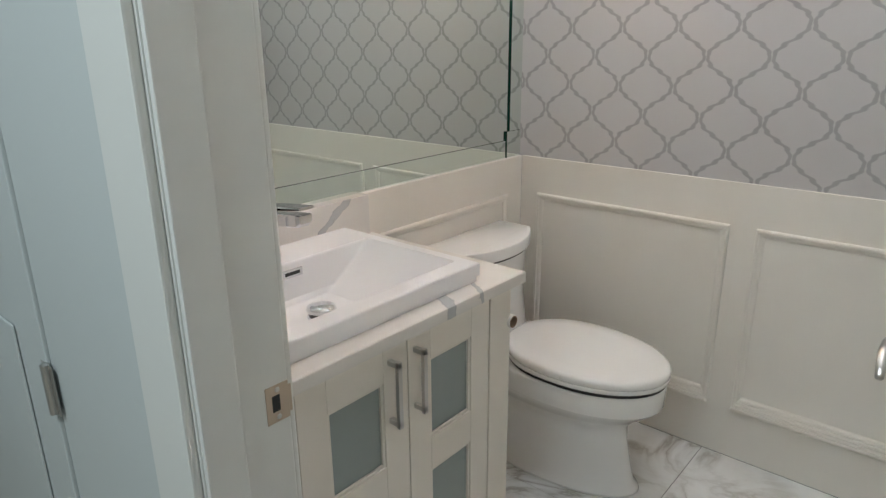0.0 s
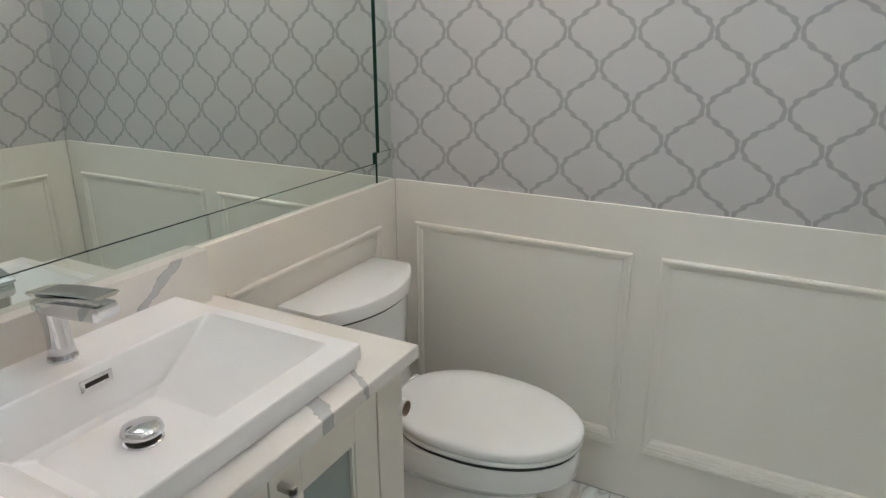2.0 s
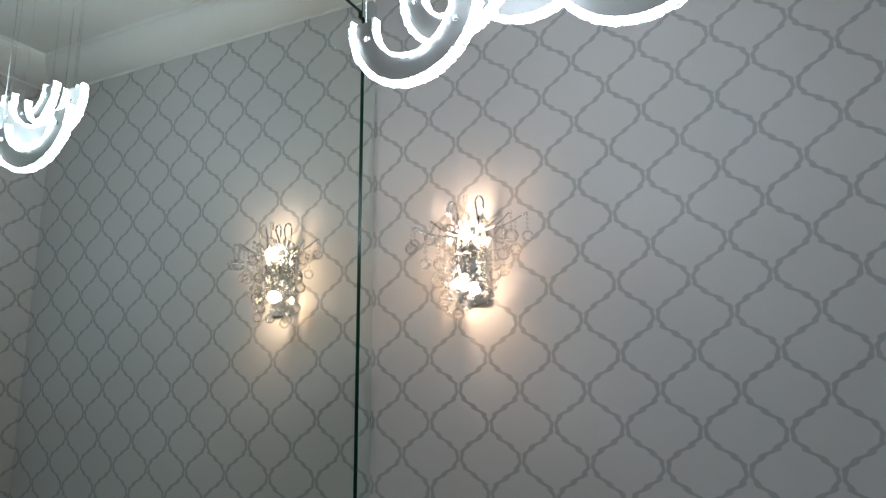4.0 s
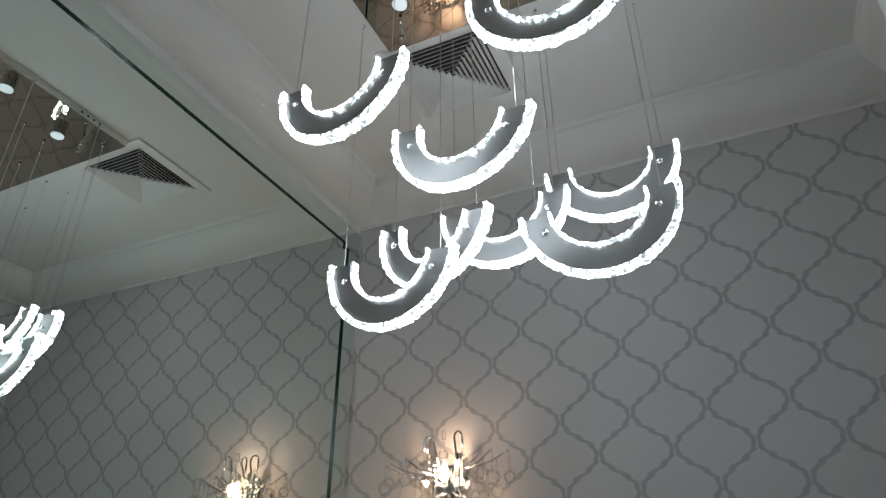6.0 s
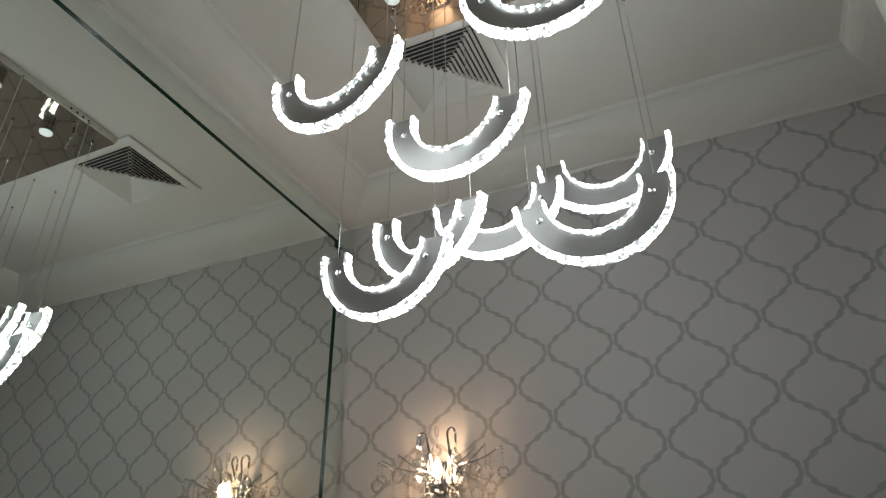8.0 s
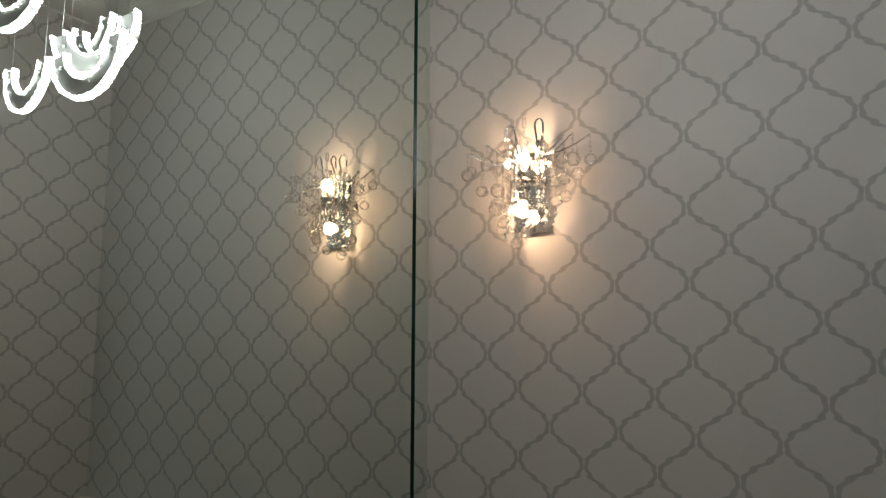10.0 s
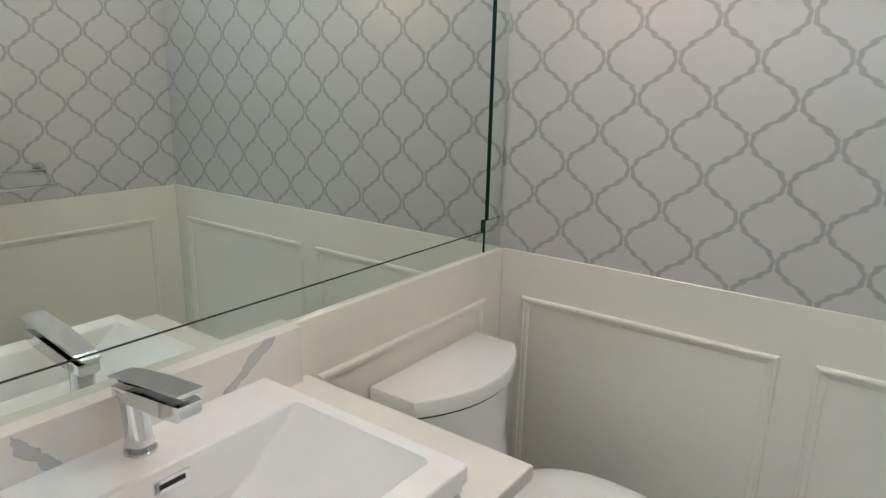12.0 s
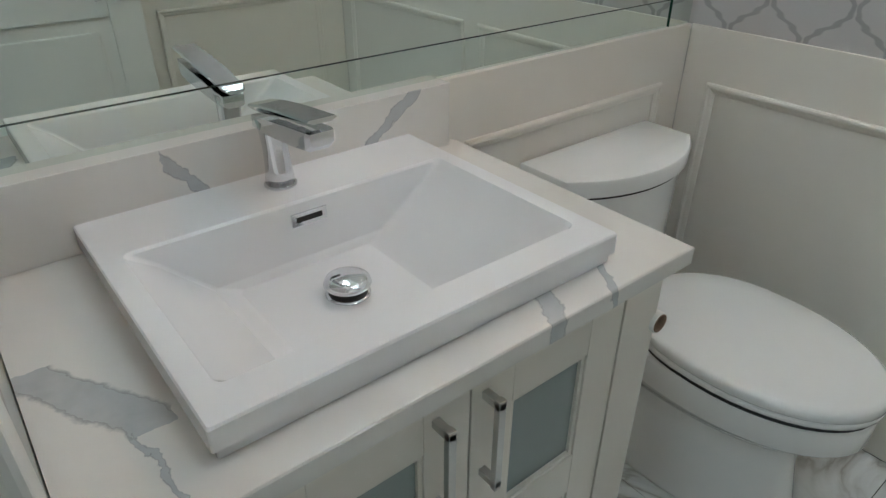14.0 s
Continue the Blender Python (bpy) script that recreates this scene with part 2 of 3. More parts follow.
LED = led_mat()
PLATE = metal("crescent_plate", (0.36, 0.35, 0.34), 0.36, True)
BULB = Net("bulb").set(color=(1, 0.9, 0.7), emit=(1.0, 0.78, 0.52), power=16.0).mat
VENTSHADE = Net("vent_shade").set(color=(0.05, 0.05, 0.052), rough=0.8).mat
CARD = painted("brown_cardboard", (0.30, 0.2, 0.14), 0.9)
BRASS = metal("strike_brass", (0.55, 0.45, 0.36), 0.3, True)

# ---------------------------------------------------------------- structure
def slab(name, dims, material, label="", bevel=0.0):
    ob = boxpart(name, dims, material, None, label, bevel)
    return tagged(ob, kind="structure")


WP = 0.008   # the papered plane lies this far behind the wainscot face
wall_north = slab("wall_north", (-0.3, W + 0.3, WP, 0.15, 0, TOP + 0.1), PAPER_X, "pearl grey wallpaper with a darker ogee lattice")
wall_west = slab("wall_west", (-0.15, -0.024, YH, WP, 0, TOP + 0.1), CEILPAINT, "painted wall behind the large mirror")
wall_east = slab("wall_east", (W + WP, W + 0.15, YN, WP, 0, TOP + 0.1), PAPER_Y, "pearl grey wallpaper with a darker ogee lattice")
wall_south = slab("wall_south", (-0.024, JX - 0.02, YH, YN, 0, TOP + 0.1), HALLPAINT, "painted wall beside the doorway")
slab("wall_south_right", (DX + 0.02, W + 0.15, YH, YN, 0, TOP + 0.1), CEILPAINT, "painted wall beside the doorway")
slab("wall_south_top", (JX - 0.02, DX + 0.02, YH, YN, 2.72, TOP + 0.1), CEILPAINT, "painted wall above the doorway")
slab("wall_south_inner", (-0.024, JX - 0.086, YN, YN + 0.002, CAP, CEIL), PAPER_X, "pearl grey wallpaper beside the doorway")
floor = slab("floor", (-0.15, W + 0.15, YN, 0.02, -0.08, -0.004), DARK, "grout bed under the tiles")
slab("floor_hall", (-1.4, W + 1.2, HALL, YN, -0.08, -0.004), painted("hall_floor", (0.45, 0.4, 0.34), 0.4), "hall floor outside the room")
slab("wall_hall_end", (-1.4, W + 1.2, HALL - 0.1, HALL, 0, 2.9), HALLPAINT, "painted hall wall")
slab("wall_hall_right", (W + 1.1, W + 1.2, HALL, YH, 0, 2.9), HALLPAINT, "painted hall wall")
slab("ceiling_hall", (-1.4, W + 1.2, HALL, YH, 2.85, 2.9), CEILPAINT, "white hall ceiling")

# tray ceiling: flat border at the wall, sloped cove, raised flat
def ceiling_mesh():
    bm = bmesh.new()
    prof = [(0.0, CEIL - 0.003), (0.007, CEIL - 0.003), (0.010, CEIL + 0.004)]
    prof += [(0.010 + 0.150 * math.sin(a), CEIL + 0.004 + (TOP - CEIL - 0.016) * (1 - math.cos(a))) for a in (math.pi / 2 * k / 10 for k in range(1, 11))]
    prof += [(0.163, TOP - 0.010), (0.168, TOP)]
    x0, x1, y0, y1 = -0.024, W + WP, YN, WP
    rings = []
    for d, z in prof:
        xa = x0 + max(0.0, d - 0.006)
        rings.append([(xa, y0 + d, z), (x1 - d, y0 + d, z), (x1 - d, y1 - d, z), (xa, y1 - d, z)])
    loft(bm, rings, cap=False)
    top = rings[-1]
    bm.faces.new([bm.verts.new(p) for p in top])
    out = [(x0 - 0.1, y0 - 0.1, CEIL + 0.3), (x1 + 0.1, y0 - 0.1, CEIL + 0.3), (x1 + 0.1, y1 + 0.1, CEIL + 0.3), (x0 - 0.1, y1 + 0.1, CEIL + 0.3)]
    bm.faces.new([bm.verts.new(p) for p in out])
    return bm


tagged(part("ceiling", ceiling_mesh(), CEILPAINT, None, "smooth off-white tray ceiling with a soft cove border"), kind="structure")


# wainscot boards with raised picture-frame mouldings
def wainscot(name, run, panels, place, bottom=0.199, top=0.866):
    """run: length along local x; the face looks to local -y; panels: (x0, x1)."""
    bm = bmesh.new()
    box(bm, 0, run, 0, 0.016, 0, CAP, 0.002)
    board = part(name, bm, TRIM, None, "cream painted wainscot with raised rectangular mouldings")
    tagged(board, kind="structure")
    for x0, x1 in panels:
        bm = bmesh.new()
        prof = [(0, 0), (0, 0.007), (0.004, 0.011), (0.010, 0.0115), (0.014, 0.008), (0.020, 0.0065), (0.026, 0.003), (0.028, 0)]
        rings = []
        for cx, cz, sx, sz in ((x0, bottom, 1, 1), (x1, bottom, -1, 1), (x1, top, -1, -1), (x0, top, 1, -1)):
            rings.append([(cx + sx * d, -h, cz + sz * d) for d, h in prof])
        rings.append(rings[0])
        loft(bm, rings, cap=False, closed=False)
        part("moulding", bm, TRIM, board)
        bm = bmesh.new()
        sill = [(0.0, 0.0), (0.0, 0.018), (0.004, 0.022), (0.012, 0.021), (0.014, 0.016), (0.017, 0.020), (0.024, 0.018), (0.026, 0.013), (0.029, 0.017), (0.036, 0.014), (0.038, 0.010), (0.041, 0.013), (0.049, 0.009), (0.053, 0.0)]
        loft(bm, [[(x0 - 0.001 + 0.6 * d, -h - 0.0005, bottom - 0.001 + d) for d, h in sill], [(x1 + 0.001 - 0.6 * d, -h - 0.0005, bottom - 0.001 + d) for d, h in sill]])
        part("sill_moulding", bm, TRIM, board)
    board.matrix_basis = place
    return board


wainscot("wainscot_north", W, [(0.082, 0.840), (0.924, 1.740)], pose(0, 0, 0))
wainscot("wainscot_west", 0.876, [(0.058, 0.770)], pose(0, -0.876, 0, 0, 0, 90))
wainscot("wainscot_east", -YN - 0.016, [(0.120, 0.870), (0.960, 1.620)], pose(W, 0, 0, 0, 0, -90))


# mirror with proud border strips
def mirror():
    root = empty("wall_mirror", -0.02, -0.93, CAP, "large greenish frameless wall mirror above the sink and wainscot", "mirror")
    m0, s0, s1 = -0.024, -0.019, -0.012
    ya, yb, za, zb = YN + 0.002, -0.001, CAP + 0.001, 3.182
    boxpart("main_glass", (m0, s0, ya, yb, za, zb), MIRROR, root, bevel=0)
    def strip(name, y0, y1, z0, z1, extra=0.0):
        bm = bmesh.new()
        x1 = s1 + extra
        vs = box(bm, s0 + 0.0005, x1, y0, y1, z0, z1)
        bm.normal_update()
        me = part(name, bm, STRIP, root)
        me.data.materials.append(EDGE)
        for p in me.data.polygons:
            if abs(p.normal.x) < 0.5:
                p.material_index = 1
        return me
    strip("bottom_strip", ya, -0.096, za, 1.078, -0.002)
    strip("top_strip", ya, -0.096, 3.106, zb)
    strip("side_strip", -0.076, yb, 1.115, 3.085)
    strip("corner_block", -0.095, yb, za, 1.114, 0.002)
    strip("corner_block", -0.095, yb, 3.086, zb, 0.002)
    return root


mirror()


# ---------------------------------------------------------------- doorway
def jamb():
    root = empty("door_jamb", JX, YN, 0, "cream painted door lining with casings and a worn strike plate", "doorway")
    root["kind"] = "structure"
    boxpart("left_lining", (JX - 0.02, JX, YH, YN, 0, 2.70), DOORPAINT, root)
    boxpart("right_lining", (DX, DX + 0.02, YH, YN, 0, 2.70), DOORPAINT, root)
    boxpart("head_lining", (JX - 0.02, DX + 0.02, YH, YN, 2.70, 2.72), DOORPAINT, root)
    boxpart("left_stop", (JX, JX + 0.010, YH + 0.002, YH + 0.062, 0, 2.69), DOORPAINT, root)
    for y0, y1, d in ((YN, YN + 0.012, 0.075), (YH - 0.014, YH, 0.115)):
        boxpart("left_casing", (JX - d, JX - 0.004, y0, y1, 0, 2.79), DOORPAINT, root, bevel=0.004)
        boxpart("right_casing", (DX + 0.006, DX + d, y0, y1, 0, 2.79), DOORPAINT, root, bevel=0.004)
        boxpart("head_casing", (JX - 0.004, DX + 0.006, y0, y1, 2.705, 2.79), DOORPAINT, root, bevel=0.004)
    plate = boxpart("strike_plate", (JX, JX + 0.0015, YN - 0.040, YN - 0.001, STRIKE - 0.030, STRIKE + 0.030), BRASS, root, "worn brass-coloured strike plate", 0.0005)
    boxpart("latch_hole", (JX + 0.001, JX + 0.0022, YN - 0.030, YN - 0.017, STRIKE - 0.012, STRIKE + 0.014), DARK, root, bevel=0)
    for z in (-0.022, 0.022):
        bm = bmesh.new()
        tube(bm, [(JX + 0.0013, YN - 0.020, STRIKE + z), (JX + 0.0026, YN - 0.020, STRIKE + z)], [0.0045, 0.0035], 12)
        part("screw", bm, STEEL, plate)
    bm = bmesh.new()
    box(bm, JX, JX + 0.001, YN - 0.003, YN + 0.004, STRIKE - 0.022, STRIKE + 0.022)
    part("strike_lip", bm, BRASS, plate)
    return root


STRIKE = 0.967
jamb()


def door_leaf():
    """Panelled leaf, hinged at the right lining and standing open along the east wall."""
    wd, th, ht = 0.705, 0.035, 2.68
    root = empty("door_1", 0, 0, 0, "cream panelled door standing open with a nickel lever handle", "door")
    root["kind"] = "structure"
    bm = bmesh.new()
    box(bm, 0, wd, 0.006, th - 0.006, 0.01, ht)
    stiles = [(0, 0.11, 0.01, ht), (wd - 0.11, wd, 0.01, ht), (0.11, wd - 0.11, 0.01, 0.22), (0.11, wd - 0.11, 0.930, 1.055), (0.11, wd - 0.11, ht - 0.12, ht)]
    for x0, x1, z0, z1 in stiles:
        box(bm, x0, x1, 0, th, z0, z1, 0.003)
    for z0, z1 in ((0.22, 0.93), (1.055, ht - 0.12)):
        box(bm, 0.155, wd - 0.155, 0.001, th - 0.001, z0 + 0.045, z1 - 0.045, 0.004)
    leaf = part("leaf", bm, DOORPAINT, root)
    for side, s in ((0, -1), (th, 1)):
        bm = bmesh.new()
        tube(bm, [(wd - 0.06, side, 1.01), (wd - 0.06, side + s * 0.006, 1.01), (wd - 0.06, side + s * 0.010, 1.01)], [0.031, 0.031, 0.027], 24)
        tube(bm, [(wd - 0.06, side, 1.01), (wd - 0.06, side + s * 0.05, 1.01)], 0.010, 12)
        tube(bm, [(wd - 0.05, side + s * 0.052, 1.01), (wd - 0.10, side + s * 0.054, 1.01), (wd - 0.155, side + s * 0.050, 0.995)], [0.010, 0.009, 0.006], 12)
        part("lever_handle", bm, STEEL, root, "brushed nickel lever handle", True)
    bm = bmesh.new()
    box(bm, wd - 0.0005, wd + 0.0015, 0.006, th - 0.006, 0.98, 1.04)
    part("latch_plate", bm, STEEL, root)
    for z in (0.25, 1.25, 2.25):
        bm = bmesh.new()
        tube(bm, [(-0.004, -0.004, z - 0.045), (-0.004, -0.004, z + 0.045)], 0.006, 10)
        part("hinge", bm, STEEL, root)
    root.matrix_basis = pose(DX - 0.002, YN + 0.006, 0, 0, 0, DOORTURN)
    return root


DOORTURN = 90.5
door_leaf()


def hall_door():
    """The neighbouring door in the hall face of the same wall."""
    root = empty("door_2", 0.1, YH, 0, "pale grey painted hall door with a nickel hinge", "door")
    root["kind"] = "structure"
    boxpart("casing", (0.285, 0.634, YH - 0.008, YH, 0, 2.6), HALLDOOR, root, bevel=0.003)
    boxpart("leaf", (-0.56, 0.240, YH - 0.012, YH, 0.01, 2.5), HALLDOOR, root, bevel=0.003)
    boxpart("panel", (-0.44, 0.10, YH - 0.018, YH - 0.013, 1.15, 2.36), HALLDOOR, root, bevel=0.004)
    boxpart("panel", (-0.44, 0.10, YH - 0.018, YH - 0.013, 0.25, 0.95), HALLDOOR, root, bevel=0.004)
    boxpart("jamb", (0.2425, 0.282, YH - 0.005, YH, 0, 2.55), HALLDOOR, root, bevel=0.002)
    for z in (0.25, 0.865, 1.75):
        bm = bmesh.new()
        tube(bm, [(0.243, YH - 0.016, z - 0.052), (0.243, YH - 0.016, z - 0.05), (0.243, YH - 0.016, z + 0.05), (0.243, YH - 0.016, z + 0.052)], [0.005, 0.0085, 0.0085, 0.005], 12)
        box(bm, 0.218, 0.268, YH - 0.0135, YH - 0.0125, z - 0.05, z + 0.05)
        part("hinge", bm, STEEL, root, "brushed nickel butt hinge")
    return root


HALLDOOR = painted("hall_door_paint", (0.60, 0.63, 0.62), 0.4)
slab("wall_hall_left", (-1.5, -1.4, HALL, YH, 0, 2.9), HALLPAINT, "painted hall wall")
slab("wall_hall_near", (-1.4, -0.15, YH, YN, 0, 2.9), HALLPAINT, "painted hall wall")
slab("wall_hall_side", (W + 0.15, W + 1.2, YH, YN, 0, 2.9), HALLPAINT, "painted hall wall")
hall_door()


# ---------------------------------------------------------------- vanity
CT, CX, CY = 0.878, 0.584, -0.847      # top height, front edge, free end
SX0, SX1, SY0, SY1, ST = 0.019, 0.533, -1.594, -0.980, 0.927


def vanity():
    root = empty("vanity_cabinet", 0.28, -1.33, 0, "cream shaker vanity cabinet with frosted glass door panes", "cabinet")
    x = CX - 0.018
    z1 = CT - 0.03
    boxpart("body", (0.0, x - 0.02, YN + 0.002, CY - 0.060, 0.09, 0.79), CABINET, root)
    boxpart("side_panel", (0.0, x - 0.02, CY - 0.0595, CY - 0.040, 0.09, z1), CABINET, root)
    boxpart("top_rail", (x - 0.036, x - 0.0205, YN + 0.002, CY - 0.060, 0.79, z1), CABINET, root)
    boxpart("plinth", (0.0, x - 0.08, YN + 0.002, CY - 0.04, 0, 0.09), CABINET, root)
    boxpart("side_stile", (x - 0.02, x, -0.978, CY - 0.040, 0.02, z1), CABINET, root)
    boxpart("side_stile", (x - 0.02, x, YN + 0.002, -1.598, 0.02, z1), CABINET, root)
    boxpart("bottom_rail", (x - 0.02, x, -1.598, -0.978, 0.02, 0.10), CABINET, root)
    boxpart("side_skirt", (x - 0.10, x - 0.02, CY - 0.060, CY - 0.040, 0.0, 0.09), CABINET, root)
    for y0, y1, hy in ((-1.287, -0.985, -1.264), (-1.594, -1.290, -1.345)):
        door = boxpart("door", (x - 0.019, x - 0.014, y0 + 0.03, y1 - 0.03, 0.13, z1 - 0.03), CABINET, root, bevel=0)
        for nm, d in (("stile", (y0, y0 + 0.074, 0.11, z1 - 0.006)), ("stile", (y1 - 0.074, y1, 0.11, z1 - 0.006)),
                      ("rail", (y0 + 0.074, y1 - 0.074, 0.11, 0.175)), ("rail", (y0 + 0.074, y1 - 0.074, z1 - 0.086, z1 - 0.006)),
                      ("rail", (y0 + 0.074, y1 - 0.074, 0.458, 0.550))):
            boxpart(nm, (x - 0.018, x + 0.001, *d), CABINET, door, bevel=0.0015)
        for za, zb in ((0.175, 0.458), (0.550, z1 - 0.086)):
            boxpart("glass_pane", (x - 0.014, x - 0.009, y0 + 0.074, y1 - 0.074, za, zb), FROST, door, "grey-green frosted glass pane", 0)
            ya, yb = y0 + 0.074, y1 - 0.074
            bm = bmesh.new()
            for dd in ((ya, ya + 0.007, za, zb), (yb - 0.007, yb, za, zb), (ya + 0.007, yb - 0.007, za, za + 0.007), (ya + 0.007, yb - 0.007, zb - 0.007, zb)):
                box(bm, x - 0.009, x - 0.003, *dd)
            part("bead", bm, CABINET, door)
        bm = bmesh.new()
        for z in (0.669, 0.812):
            box(bm, x, x + 0.034, hy - 0.006, hy + 0.006, z - 0.011, z + 0.001, 0.001)
        box(bm, x + 0.024, x + 0.034, hy - 0.006, hy + 0.006, 0.654, 0.816, 0.001)
        part("handle", bm, STEEL, door, "square brushed nickel bar handle")
    return root


def counter():
    root = empty("vanity_counter", 0.3, -1.33, CT, "cream quartz counter with grey marble veins on the vanity", "countertop")
    bm = bmesh.new()
    y0 = YN + 0.002
    out = [(0.0, y0), (CX, y0), (CX, CY), (0.0, CY)]
    hole = [(SX0 + 0.03, SY0 + 0.03), (SX1 - 0.03, SY0 + 0.03), (SX1 - 0.03, SY1 - 0.03), (SX0 + 0.03, SY1 - 0.03)]
    rings = [[(x, y, z) for x, y in pts] for z, pts in ((CT - 0.03, hole), (CT - 0.03, out), (CT - 0.002, out), (CT, [(0.0, y0), (CX - 0.002, y0), (CX - 0.002, CY - 0.002), (0.0, CY - 0.002)]), (CT, hole), (CT - 0.03, hole))]
    loft(bm, rings, cap=False)
    part("slab", bm, QUARTZ, root)
    sp = boxpart("backsplash", (-0.023, 0.020, YN + 0.002, -0.877, CT + 0.0005, CAP), QUARTZ, None, bevel=0.0015)
    tagged(sp, "cream quartz backsplash with grey veins behind the sink", "backsplash")


def rect(x0, x1, y0, y1, z, r=0.004, n=3):
    pts = []
    for cx, cy, a in ((x1 - r, y1 - r, 0), (x0 + r, y1 - r, 90), (x0 + r, y0 + r, 180), (x1 - r, y0 + r, 270)):
        for k in range(n + 1):
            t = radians(a + 90 * k / n)
            pts.append((cx + r * math.cos(t), cy + r * math.sin(t), z))
    return pts


def sink():
    root = empty("sink", 0.28, -1.287, CT, "white rectangular vessel sink with a sloping basin", "sink")
    bx0, bx1, by0, by1 = 0.152, SX1 - 0.058, SY0 + 0.036, SY1 - 0.034
    bm = bmesh.new()
    rings = [rect(SX0 + 0.006, SX1 - 0.006, SY0 + 0.006, SY1 - 0.006, CT + 0.0005, 0.003, 6), rect(SX0 + 0.006, SX1 - 0.006, SY0 + 0.006, SY1 - 0.006, CT + 0.015, 0.003, 6),
             rect(SX0, SX1, SY0, SY1, CT + 0.0165, 0.003, 6),
             rect(SX0, SX1, SY0, SY1, ST - 0.003, 0.004, 6), rect(SX0 + 0.002, SX1 - 0.002, SY0 + 0.002, SY1 - 0.002, ST, 0.004, 6),
             rect(bx0 - 0.004, bx1 + 0.004, by0 - 0.004, by1 + 0.004, ST, 0.014, 6), rect(bx0, bx1, by0, by1, ST - 0.004, 0.012, 6),
             rect(bx0 + 0.004, bx1 - 0.005, by0 + 0.034, by1 - 0.030, ST - 0.028, 0.008, 6), rect(bx0 + 0.008, bx1 - 0.012, by0 + 0.105, by1 - 0.130, ST - 0.098, 0.010, 6),
             rect(bx0 + 0.016, bx1 - 0.022, by0 + 0.140, by1 - 0.165, ST - 0.112, 0.012, 6), rect(bx0 + 0.06, bx1 - 0.07, by0 + 0.185, by1 - 0.20, ST - 0.1155, 0.02, 6),
             rect(bx0 + 0.10, bx0 + 0.16, -1.305, -1.265, ST - 0.118, 0.015, 6)]
    vr = loft(bm, rings, cap=False)
    bm.faces.new(vr[-1])
    basin = part("basin", bm, SINKMAT, root, smooth=True)
    basin.data.set_sharp_from_angle(angle=radians(14))
    dx, dy, dz = 0.268, -1.283, ST - 0.1175
    bm = bmesh.new()
    tube(bm, [(dx, dy, dz), (dx, dy, dz + 0.002)], [0.036, 0.035], 32)
    part("drain_ring", bm, CHROME, root, smooth=True)
    bm = bmesh.new()
    tube(bm, [(dx, dy, dz + 0.002), (dx, dy, dz + 0.014)], 0.031, 28)
    part("drain_shaft", bm, DARK, root, smooth=True)
    bm = bmesh.new()
    tube(bm, [(dx, dy, dz + 0.014), (dx, dy, dz + 0.019), (dx, dy, dz + 0.026), (dx, dy, dz + 0.030), (dx, dy, dz + 0.032)], [0.0345, 0.0375, 0.0350, 0.0240, 0.005], 32)
    part("drain_stopper", bm, CHROME, root, "domed chrome pop-up stopper", True)
    ox, oz = bx0 + 0.0035, ST - 0.030
    bm = bmesh.new()
    box(bm, ox, ox + 0.003, -1.313, -1.249, oz - 0.0115, oz + 0.0115, 0.001)
    part("overflow_plate", bm, CHROME, root, "chrome overflow slot cover")
    bm = bmesh.new()
    box(bm, ox + 0.002, ox + 0.0035, -1.304, -1.258, oz - 0.0045, oz + 0.0045)
    part("overflow_slot", bm, DARK, root)
    return root


def faucet():
    fx, fy = 0.078, -1.287
    root = empty("faucet", fx, fy, ST, "polished chrome single-lever basin faucet on the sink", "faucet")
    bm = bmesh.new()
    tube(bm, [(fx, fy, ST), (fx, fy, ST + 0.004), (fx, fy, ST + 0.005)], [0.027, 0.027, 0.024], 28)
    part("base_ring", bm, CHROME, root, smooth=True)
    bm = bmesh.new()
    rings = []
    for z, r, ox, sq in ((0.005, 0.0245, 0, 0.0), (0.03, 0.0215, 0.0, 0.2), (0.065, 0.0195, -0.003, 0.5), (0.090, 0.020, -0.006, 0.8), (0.110, 0.022, -0.008, 1.0)):
        ring = []
        for k in range(24):
            a = 2 * math.pi * k / 24
            c, s = math.cos(a), math.sin(a)
            e = 1.0 - 0.45 * sq
            ring.append((fx + ox + r * math.copysign(abs(c) ** e, c), fy + r * math.copysign(abs(s) ** e, s), ST + z))
        rings.append(ring)
    loft(bm, rings)
    part("column", bm, CHROME, root, smooth=True)
    bm = bmesh.new()
    rings = []
    for x, zt, zb, w in ((-0.036, 0.114, 0.092, 0.019), (0.0, 0.118, 0.092, 0.021), (0.05, 0.126, 0.096, 0.022), (0.11, 0.134, 0.103, 0.023), (0.148, 0.138, 0.108, 0.022), (0.160, 0.138, 0.118, 0.019)):
        rings.append([(fx + x, fy - w, ST + zb + 0.004), (fx + x, fy - w * 0.7, ST + zb), (fx + x, fy + w * 0.7, ST + zb), (fx + x, fy + w, ST + zb + 0.004),
                      (fx + x, fy + w, ST + zt), (fx + x, fy - w, ST + zt)])
    loft(bm, rings)
    part("spout", bm, CHROME, root)
    bm = bmesh.new()
    rings = []
    for x, z, th, w in ((-0.050, 0.124, 0.004, 0.017), (-0.038, 0.129, 0.009, 0.0215), (0.0, 0.137, 0.012, 0.0235), (0.07, 0.147, 0.009, 0.0245), (0.165, 0.157, 0.004, 0.0235)):
        rings.append([(fx + x, fy - w, ST + z), (fx + x, fy - w * 0.6, ST + z - th), (fx + x, fy + w * 0.6, ST + z - th), (fx + x, fy + w, ST + z),
                      (fx + x, fy + w * 0.9, ST + z + 0.003), (fx + x, fy - w * 0.9, ST + z + 0.003)])
    loft(bm, rings)
    part("lever", bm, CHROME, root, "flat chrome lever blade")
    return root


